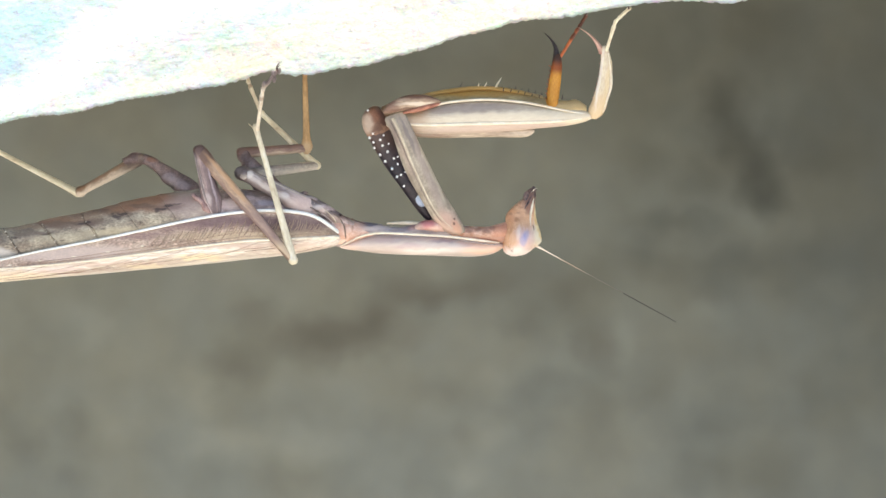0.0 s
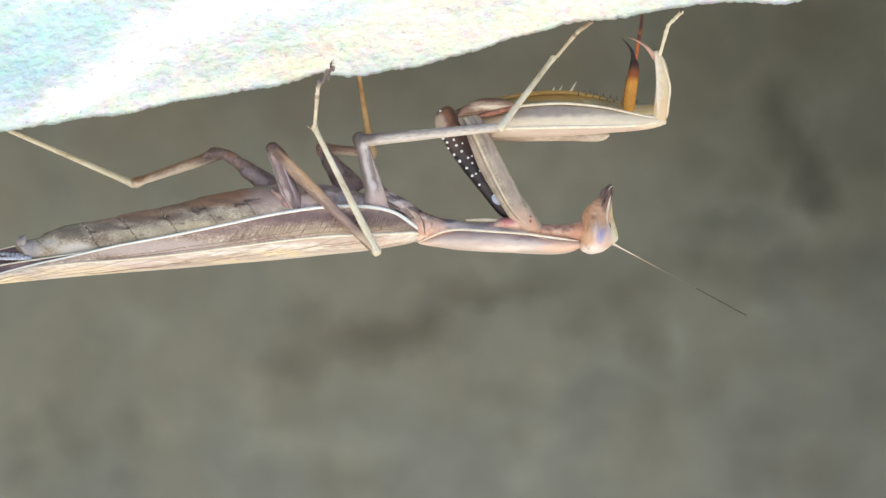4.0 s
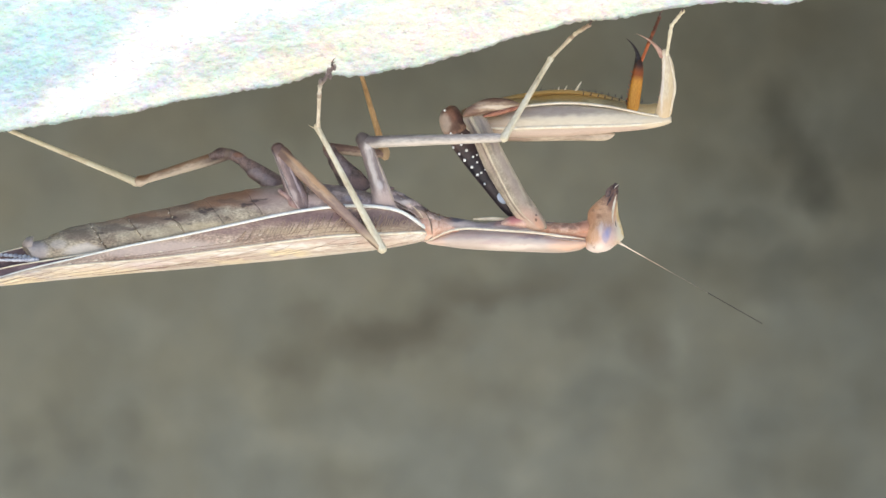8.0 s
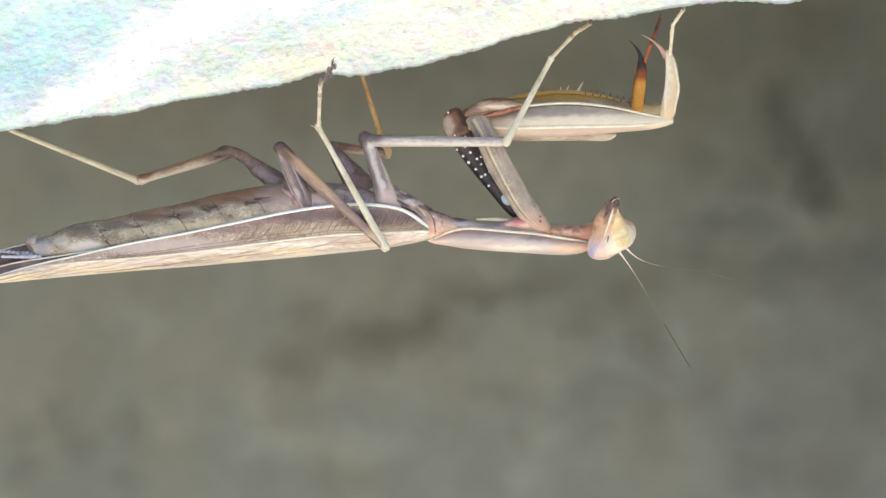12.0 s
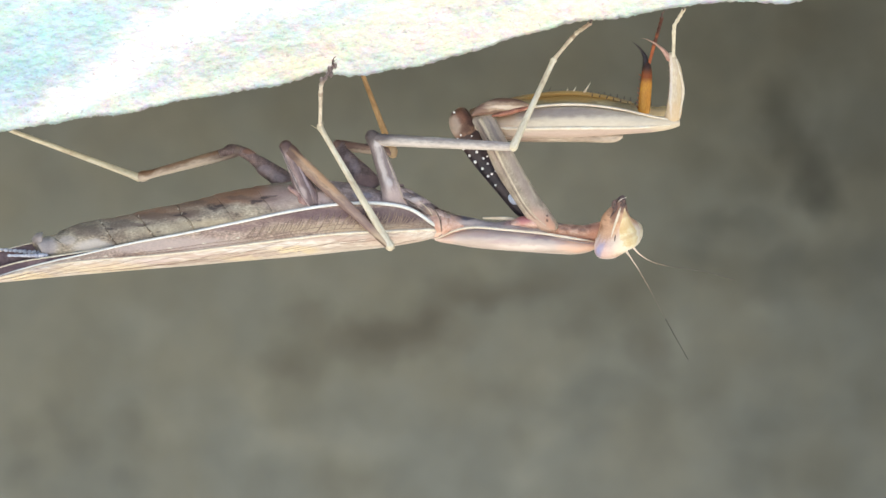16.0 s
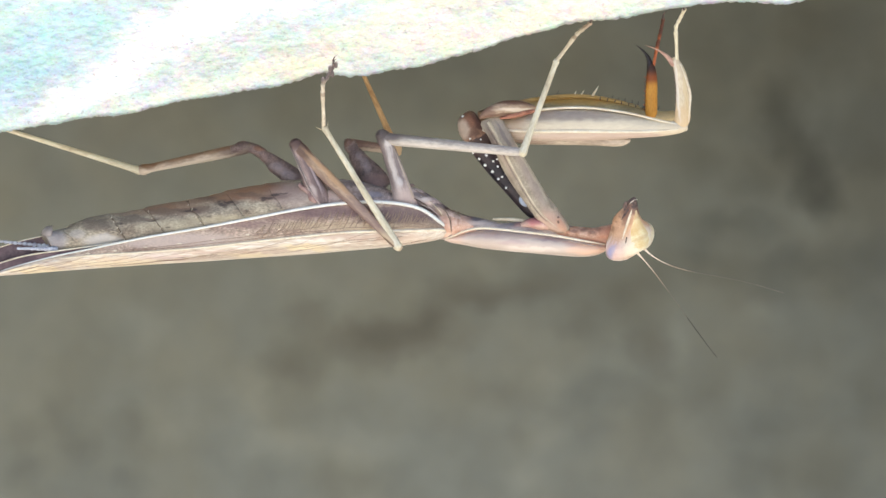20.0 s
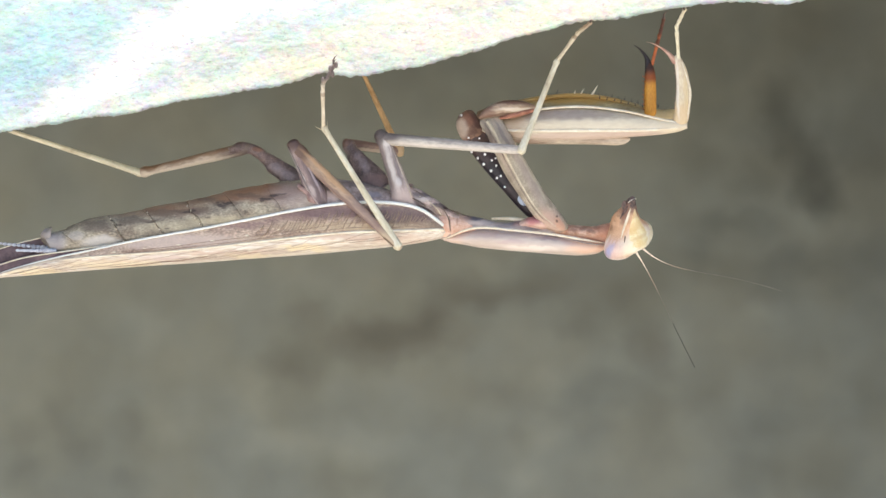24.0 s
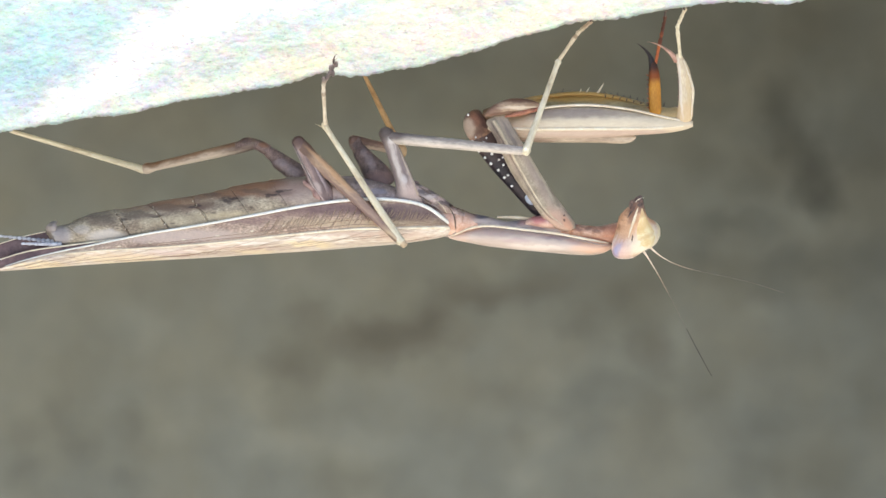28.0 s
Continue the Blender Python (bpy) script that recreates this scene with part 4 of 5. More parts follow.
hind_femur = limb("hind_femur", HIND_FEMUR, ((-0.05, 0, 0, 6, 5), (-0.02, 0, 0, 12, 9), (0.04, 0, 0, 14, 11), (0.1, 0, 0, 11.6, 10), (0.16, 0, 0, 12, 10), (0.4, 0, 0, 11, 9), (0.8, 0, 0, 8, 7), (0.96, 0, 0, 8, 7), (1.02, 0, 0, 5, 5)), limb_skin("brown hind skin", rgb(182, 154, 128), rgb(148, 120, 98), 0.7, ((2, 40, 0, 40, rgb(92, 68, 58), 0.85), (70, 80, 5, 6, rgb(204, 160, 112), 0.6), (190, 90, 0, 30, rgb(148, 124, 116), 0.6), (150, 160, -8, 6, rgb(118, 96, 92), 0.75), (240, 40, 0, 40, rgb(208, 186, 152), 0.6), (238, 26, -7, 4, rgb(92, 66, 56), 0.8))), "brown hind thigh")
hind_tibia = limb("hind_tibia", HIND_TIBIA, ((-0.03, 0, 0, 5, 5), (0.0, 0, 0, 9, 8), (0.06, 0, 0, 7.4, 6.6), (0.5, 0, 0, 5.8, 5.4), (0.92, 0, 0, 4.8, 4.6), (0.99, 0, 0, 6, 5.4), (1.02, 0, 0, 3, 3)), M_LEG_CREAM, "cream hind shin")
thorns(hind_tibia, HIND_TIBIA, ((0.99, 4, 0, 12, 8, 1.8), (0.98, -4, 0, 12, -7, 1.8)), M_LEG_CREAM)
hind_foot = foot(HIND_FOOT, M_TARSUS, "cream jointed foot with a dark end", 5.0, -0.55)
for u, z, q in ((0.74, 5, 5), (0.84, -5, 5), (0.92, 4, 5.5), (0.98, -2, 4.5)):
    part("foot_pad", ball(bmesh.new(), Vector((u * HIND_FOOT, -2, z - 0.55 * (u - 0.66) * HIND_FOOT)) * S, 7 * S, q * 0.8 * S, q * 0.7 * S, 10), M_TARSUS, hind_foot)

# far hind leg
FAR_HIND_FEMUR, FAR_HIND_TIBIA = 208, 238
far_hind_coxa = part("hind_coxa", flesh(((548, 338, -25, 18, 16), (516, 312, -45, 18, 14), (490, 293, -58, 15, 12), (472, 279, -63, 11.5, 10), (463, 272, -65, 5, 5)), HUB, 22, 14, lump=0.02), M_LEG_DARK, mantis, "dark mauve hind leg root")
part("hind_trochanter", flesh(((480, 285, -62, 8, 8), (466, 273, -64, 10, 9), (448, 263, -68, 9.5, 8.5), (424, 260, -70, 9.5, 8), (404, 264, -72, 6, 5)), HUB, 16, 12, lump=0.02), M_LEG_DARK, mantis, "dark joint above the hind thigh")
far_hind_femur = limb("hind_femur", FAR_HIND_FEMUR, ((-0.05, 0, 0, 6, 5), (0.0, 0, 0, 10, 9), (0.15, 0, 0, 11, 9), (0.5, 0, 0, 9.5, 8), (0.85, 0, 0, 8, 7), (0.92, 0, 0, 8.4, 7), (0.98, 0, 0, 10.4, 8), (1.03, 0, 0, 5, 5)), limb_skin("grey-tan thigh", rgb(194, 174, 154), rgb(160, 138, 120), 1.0, ((0, 70, 0, 40, rgb(104, 86, 80), 0.85), (110, 150, -7, 6, rgb(128, 94, 68), 0.7), (120, 130, 7, 6, rgb(222, 206, 186), 0.7), (188, 26, -5, 9, rgb(120, 84, 56), 0.8))), "grey-tan hind thigh")
far_hind_tibia = limb("hind_tibia", FAR_HIND_TIBIA, ((-0.03, 0, 0, 4, 4), (0.0, 0, 0, 8, 7), (0.08, 0, 0, 6.2, 5.6), (0.5, 0, 0, 4.8, 4.5), (1.0, 0, 0, 4, 3.8), (1.02, 0, 0, 3, 3)), M_LEG_CREAM, "cream hind shin")
far_hind_foot = foot(90, M_TARSUS, "grey-brown jointed foot", 3.6)

# near middle leg
MID_COXA, MID_FEMUR, MID_TIBIA, MID_FOOT = 110, 252, 178, 92
mid_coxa = limb("middle_coxa", MID_COXA, ((-0.6, 10, -28, 20, 8), (-0.35, 8, -16, 30, 14), (-0.14, 3, -4, 25, 15), (0.06, -1, 0, 18.5, 15), (0.3, -2, 0, 16, 13), (0.6, -1, 0, 14, 12), (0.85, 0, 0, 12.5, 11), (1.0, 1, 0, 14, 10), (1.06, 2, 0, 11, 8), (1.11, 2, 0, 5, 5)), M_LEG_GREY, "pale grey middle leg root")
part("coxa_fold", shaft(HIND_COXA, ((-0.1, -6, 13, 1, 1.4), (0.2, -9, 12, 2.6, 2.6), (0.6, -7, 10, 2.2, 2.2), (0.9, -6, 7, 1, 1.2)), 14, 8), M_LEG_MAUVE, hind_coxa, "mauve fold")
part("coxa_ridge", shaft(MID_COXA, ((-0.1, -17, 8, 0.5, 1.0), (0.15, -15, 8, 0.9, 1.2), (0.5, -12.4, 7, 0.9, 1.2), (0.95, -9, 5, 0.6, 1.0)), 14, 6), M_LEG_CREAM, mid_coxa, "pale ridge")
mid_femur = limb("middle_femur", MID_FEMUR, ((-0.05, 0, 0, 7, 6), (0.0, 0, 0, 12, 10), (0.08, 0, 0, 11, 9), (0.4, 0, 0, 10, 8.5), (0.8, 0, 0, 8.5, 7.5), (0.95, 0, 0, 8, 7), (1.02, 0, 0, 5, 5)), limb_skin("silver-grey thigh", rgb(194, 183, 171), rgb(176, 165, 154), 1.0, ((5, 46, 6, 16, rgb(92, 78, 76), 0.85), (60, 50, 9, 8, rgb(110, 94, 90), 0.6), (130, 160, -5, 5, rgb(220, 208, 194), 0.5), (160, 120, 6, 4, rgb(150, 132, 122), 0.5))), "silver-grey middle thigh")
mid_tibia = limb("middle_tibia", MID_TIBIA, ((-0.04, 0, 0, 5, 5), (0.0, 0, 0, 8.5, 8), (0.1, 0, 0, 6.6, 6), (0.5, 0, 0, 5.4, 5), (0.92, 0, 0, 4.8, 4.6), (0.985, 0, 0, 6.2, 5.6), (1.02, 0, 0, 3, 3)), M_LEG_CREAM, "cream middle shin")
mid_foot = foot(MID_FOOT, limb_skin("pale tarsus", rgb(206, 192, 166), rgb(178, 160, 134), 0.6, ((52, 5, 0, 20, rgb(132, 108, 88), 0.7), (86, 18, 0, 20, rgb(150, 122, 104), 0.6))), "tan jointed foot", 5.0, -0.25)

# far middle leg
FAR_MID_FEMUR, FAR_MID_TIBIA = 122, 172
far_mid_coxa = part("middle_coxa", flesh(((678, 336, -20, 24, 18), (658, 312, -35, 23, 16), (640, 288, -46, 17, 13), (628, 270, -54, 12, 10), (622, 263, -57, 6, 6)), HUB, 20, 14, lump=0.02), M_LEG_DARK, mantis, "dark mauve middle leg root")
part("middle_trochanter", flesh(((632, 274, -52, 8, 8), (623, 263, -57, 12, 10), (616, 253, -60, 11, 9), (612, 246, -62, 4, 5)), HUB, 14, 12, lump=0.03), M_LEG_DARK, mantis, "dark brown joint above the middle thigh")
far_mid_femur = limb("middle_femur", FAR_MID_FEMUR, ((-0.08, 0, 0, 6, 5), (0.0, 0, 0, 10, 9), (0.4, 0, 0, 9, 8), (0.9, 0, 0, 8, 7), (1.05, 0, 0, 5, 5)), limb_skin("russet-mauve thigh", rgb(166, 136, 120), rgb(128, 102, 92), 0.8, ((10, 40, 0, 40, rgb(104, 76, 68), 0.7), (60, 70, -6, 4, rgb(206, 184, 160), 0.7), (60, 80, 5, 5, rgb(112, 82, 70), 0.6))), "russet-mauve middle thigh")
far_mid_tibia = limb("middle_tibia", FAR_MID_TIBIA, ((-0.06, 0, 0, 5, 5), (0.0, 0, 0, 10.5, 9), (0.05, 0, 0, 10, 8.5), (0.12, 0, 0, 6.8, 6.5), (0.4, 0, 0, 5.4, 5.2), (0.75, 0, 0, 4.4, 4.2), (1.0, 0, 0, 3.4, 3.4), (1.03, 0, 0, 2, 2)), limb_skin("amber shin", rgb(186, 150, 104), rgb(154, 118, 76), 0.9, ((0, 18, 0, 40, rgb(198, 170, 136), 0.7),)), "amber middle shin")

# near foreleg
FORE_COXA, FORE_FEMUR, FORE_TIBIA, FORE_FOOT = 208, 342, 110, 104
fore_coxa = limb("fore_coxa", FORE_COXA, ((-0.09, -24, 0, 8, 8), (-0.04, -19, 0, 16, 12), (0.08, -11, 0, 21, 14), (0.3, -4, 0, 21, 15), (0.6, 1, 0, 22.5, 14), (0.9, 0, 0, 19, 12), (1.0, 1, 0, 19.5, 8), (1.05, 2, 0, 19, 5), (1.075, 3, 0, 14, 3)), M_COXA, "tan foreleg root with a toothed rim", 24)
part("coxa_ridge", shaft(FORE_COXA, ((-0.02, -14, 11, 0.6, 1.4), (0.12, -2, 12.3, 1.2, 1.8), (0.3, 4, 12.6, 1.6, 1.8), (0.6, 6, 12.8, 1.9, 1.8), (0.85, 5, 12, 2.4, 2), (0.97, 5, 9.4, 3.0, 2), (1.05, 6, 5.4, 3.2, 2)), 22, 8), limb_skin("pale tan ridge", rgb(206, 192, 166), rgb(186, 170, 144), 0.9), fore_coxa, "cream middle ridge")
part("coxa_groove", shaft(FORE_COXA, ((0.02, -8, 10.5, 0.5, 1.2), (0.12, 2, 11.9, 0.8, 1.4), (0.3, 8, 11.6, 0.9, 1.6), (0.6, 10.5, 11.6, 1.0, 1.6), (0.85, 10.5, 10.6, 1.2, 1.6), (0.97, 11.5, 7.6, 1.2, 1.6), (1.04, 12.5, 4.4, 0.6, 1.2)), 22, 6), limb_skin("grey-brown groove", rgb(140, 122, 108), rgb(116, 100, 90), 0.6), fore_coxa, "grey-brown groove")
thorns(fore_coxa, FORE_COXA, [(0.1 + 0.055 * k, -25.5 + 0.85 * k, 4, 1, -2.0 - 0.5 * (k % 3), 0.75) for k in range(15)], M_CREAM, "tiny pale tooth")
fore_femur = limb("fore_femur", FORE_FEMUR, ((-0.03, 2, 0, 6, 8), (0.02, 2, 0, 16, 13), (0.12, 0, 0, 19, 15), (0.3, 5, 0, 28, 16), (0.5, 6, 0, 28.5, 16), (0.7, 3.5, 0, 23, 15), (0.88, -1, 0, 15, 12), (0.98, 0, 0, 11, 10), (1.03, 0, 0, 5, 5)), M_FEMUR, "pale grasping thigh", 30, 18)
part("thigh_margin", shaft(FORE_FEMUR, ((0.1, 18, 8, 1.6, 3), (0.2, 26, 9, 2.2, 3), (0.3, 34, 9, 2.3, 3), (0.5, 36, 9, 2.4, 3), (0.7, 27.5, 9, 2.2, 3), (0.88, 13, 8, 2.0, 3), (1.0, 4, 6, 1.4, 2)), 30, 8), M_CREAM, fore_femur, "cream upper margin")
part("thigh_stripe", shaft(FORE_FEMUR, ((0.02, 3, 11.5, 1.0, 2), (0.1, -3, 13.6, 2.0, 1.6), (0.2, -5, 14.6, 2.5, 1.6), (0.5, -6, 15.4, 2.9, 1.6), (0.8, -7, 12.6, 2.6, 1.6), (0.98, -3, 9, 1.5, 1.6)), 28, 8), M_CREAM, fore_femur, "cream stripe")
part("thigh_keel", shaft(FORE_FEMUR, ((0.02, -13, -6, 7, 8), (0.2, -18, -8, 10, 9), (0.5, -21, -8, 9.5, 9), (0.66, -24, -8, 9, 8), (0.71, -24, -8, 6, 6), (0.735, -22, -8, 2, 3)), 20, 12), M_KEEL, fore_femur, "tan lower keel")
part("trochanter", shaft(FORE_FEMUR, ((-0.045, 20, 28, 3, 5), (-0.01, 27, 31, 9, 8), (0.06, 34, 30, 13, 9), (0.13, 37, 22, 12.5, 8), (0.2, 38, 13, 8, 6), (0.255, 36, 6, 2, 3)), 18, 12), limb_skin("tan root plate", rgb(180, 154, 128), rgb(146, 118, 96), 0.8, ((36, 70, 48, 9, rgb(104, 72, 56), 0.9), (-4, 24, 26, 30, rgb(116, 84, 70), 0.7), (56, 56, 33, 5, rgb(226, 208, 184), 0.85), (40, 70, 23, 5, rgb(104, 74, 60), 0.8))), fore_femur, "tan plate at the thigh's root")
part("trochanter_edge", shaft(FORE_FEMUR, ((0.06, 18, 27, 2, 5), (0.13, 22, 24, 4.5, 6), (0.2, 28, 14, 4.5, 6), (0.27, 33, 6, 1.5, 3)), 14, 8), material("rust root plate", rgb(190, 132, 106), rgb(146, 92, 72), 0.7, 0.45), fore_femur, "rust lower edge")
fore_tibia = limb("fore_tibia", FORE_TIBIA, ((-0.13, 5, 0, 5, 6), (-0.07, 3, 0, 11, 9), (0.03, 1, 0, 15, 11), (0.15, -2, 0, 14, 10), (0.5, -6, 0, 12.5, 9), (0.8, -4, 0, 10.5, 8), (1.0, 2, 0, 7, 6), (1.06, 3, 0, 3, 3)), M_SHIN, "pale toothed shin")
part("shin_line", shaft(FORE_TIBIA, ((0.0, -10, 5, 1.2, 2), (0.2, -14, 5, 2, 3), (0.5, -17.5, 5, 2.4, 3.4), (0.95, -5, 4, 1.6, 2)), 16, 8), M_CREAM, fore_tibia, "cream outer line")
part("shin_claw", shaft(FORE_TIBIA, ((0.92, 4, 0, 7, 5), (1.06, 14, 0, 5, 4), (1.18, 28, 0, 3.2, 3), (1.27, 46, 0, 1.8, 2), (1.29, 56, 0, 0.4, 0.4)), 16, 8), material("pink claw", rgb(206, 168, 150), rgb(170, 128, 112), 0.6, 0.4), fore_tibia, "curved pinkish claw")
thorns(fore_tibia, FORE_TIBIA, [(0.2 + 0.08 * k, np.interp(0.2 + 0.08 * k, (0.15, 0.5, 0.8, 1.0), (10, 5, 5, 7.5)), 2, 1.5, 3.6, 1.2) for k in range(10)], material("pink tooth", rgb(200, 164, 150), rgb(150, 112, 104), 0.4, 0.45), "short pinkish tooth")
fore_foot = foot(FORE_FOOT, M_LEG_CREAM, "pale thin jointed foot", 4.6, -0.5)

# far foreleg, its inner side in view
FAR_COXA, FAR_FEMUR, FAR_TIBIA, FAR_FOOT = 196, 350, 82, 99
far_coxa = limb("fore_coxa", FAR_COXA, ((-0.05, 2, 0, 6, 8), (0.05, 2, 0, 12, 10), (0.3, 3, 0, 16.5, 13), (0.6, 5, 0, 20.5, 14), (0.85, 4, 0, 22, 13.5), (0.92, 2, 0, 20, 12)), M_COXA_DARK, "black inner foreleg root with white spots", 22)
part("coxa_tip", shaft(FAR_COXA, ((0.84, 3, 0, 21.5, 13.5), (0.93, 3, 0, 23, 14.2), (1.01, 1, 0, 22, 14), (1.07, -2, 0, 17, 11), (1.1, -3, 0, 8, 6)), 14, 14), M_COXA_TOP, far_coxa, "rust-brown tip")
dot = part("white_spot", ball(bmesh.new(), (0, 0, 0), S, 0.6 * S, S, 10), M_SPOT, far_coxa)
for k, (u, z, r) in enumerate(((1.085, 1.6, 2.2), (0.865, 23.1, 2.9), (0.881, 14.4, 1.9), (0.812, 21.0, 2.6), (0.763, 24.3, 2.5), (0.799, 8.7, 2.4), (0.819, -0.5, 1.7), (0.744, 10.2, 2.6), (0.684, 21.7, 2.9), (0.73, -0.8, 1.8), (0.673, 7.9, 2.7), (0.608, 19.9, 3.1), (0.592, 4.4, 2.3), (0.587, -3.1, 1.9), (0.53, 3.4, 2.2), (0.52, 16.0, 2.8), (0.435, 15.3, 2.6), (0.431, 7.7, 2.3), (0.435, -0.8, 1.5), (0.33, 13.4, 2.3), (0.195, -8.3, 2.6))):
    if k:
        dot = new("white_spot", dot.data)
        dot.parent = far_coxa
    dot.scale = [r] * 3
    dot.location = Vector((u * FAR_COXA, -13.6 * math.sqrt(max(0.05, 1 - ((z - 4) / 22) ** 2)), z)) * S
bm = ball(bmesh.new(), Vector((0.138 * FAR_COXA, -10.5, 0.5)) * S, 12 * S, 3 * S, 8.5 * S, 14)
part("blue_spot", bm, M_BLUE, far_coxa, "large blue-white eyespot")
far_femur = limb("fore_femur", FAR_FEMUR, ((-0.02, 2, 0, 8, 8), (0.05, 4, 0, 14, 12), (0.3, 10, 0, 22, 14), (0.5, 14, 0, 22, 14), (0.7, 10, 0, 19, 13), (0.9, 2, 0, 13, 11), (0.97, 4, 0, 12, 10), (1.02, 0, 0, 5, 5)), M_OLIVE, "olive-yellow spined grasping thigh", 28, 16)
part("thigh_ridge", shaft(FAR_FEMUR, ((0.08, 18, 2, 1.5, 4), (0.2, 28, 3, 4, 7), (0.35, 36, 3, 4.5, 7), (0.5, 39, 3, 4.5, 7), (0.65, 33, 3, 4, 7), (0.8, 21, 3, 3, 6)), 20, 10), M_OLIVE, far_femur, "raised upper ridge")
thorns(far_femur, FAR_FEMUR, [(u, np.interp(u, (0.5, 0.65, 0.8, 0.95), (41, 35, 23, 15)), 3, random.uniform(-1, 4), random.uniform(6, 10), 1.5) for u in np.arange(0.59, 0.9, 0.034)] + [(u, np.interp(u, (0.5, 0.65, 0.8, 0.95), (36, 31, 19, 12)), 12, random.uniform(-1, 4), random.uniform(5, 8), 1.3) for u in np.arange(0.6, 0.88, 0.036)], M_BLACK, "short black spine")
thorns(far_femur, FAR_FEMUR, ((0.555, 37, 6, 13, 21, 3.2), (0.50, 39, 6, 7, 12, 2.0), (0.47, 39, 6, 3, 10, 1.8)), M_CREAM, "long pale spine")
thorns(far_femur, FAR_FEMUR, ((0.37, 34, 0, 8, 17, 1.7), (0.345, 33, 0, 2, 10, 1.6), (0.45, 37, 4, -2, 9, 1.8), (0.42, 36, 4, -2, 7, 1.6)), M_BLACK, "dark spine")
far_tibia = limb("fore_tibia", FAR_TIBIA, ((-0.1, 0, 0, 8, 7), (0.0, 0, 0, 11, 9), (0.3, 0, 0, 11, 9), (0.7, 0, 0, 10, 8), (0.95, 1, 0, 8, 7), (1.05, 2, 0, 5, 5)), M_ORANGE, "orange toothed shin")
part("shin_claw", shaft(FAR_TIBIA, ((0.85, 1, 0, 9, 7), (1.0, 3, 0, 6.6, 5.6), (1.16, 6, 0, 4.5, 4), (1.32, 15, 0, 3.0, 2.8), (1.43, 26, 0, 1.6, 1.6), (1.46, 31, 0, 0.5, 0.5)), 18, 10), M_BLACK, far_tibia, "curved black claw")
thorns(far_tibia, FAR_TIBIA, [(0.05 + 0.1 * k, 10, 3, 3, 5, 1.6) for k in range(8)], M_RUST, "tiny rust tooth")
far_foot = foot(FAR_FOOT, M_RUST, "rust foot with dark joints", 4.2)


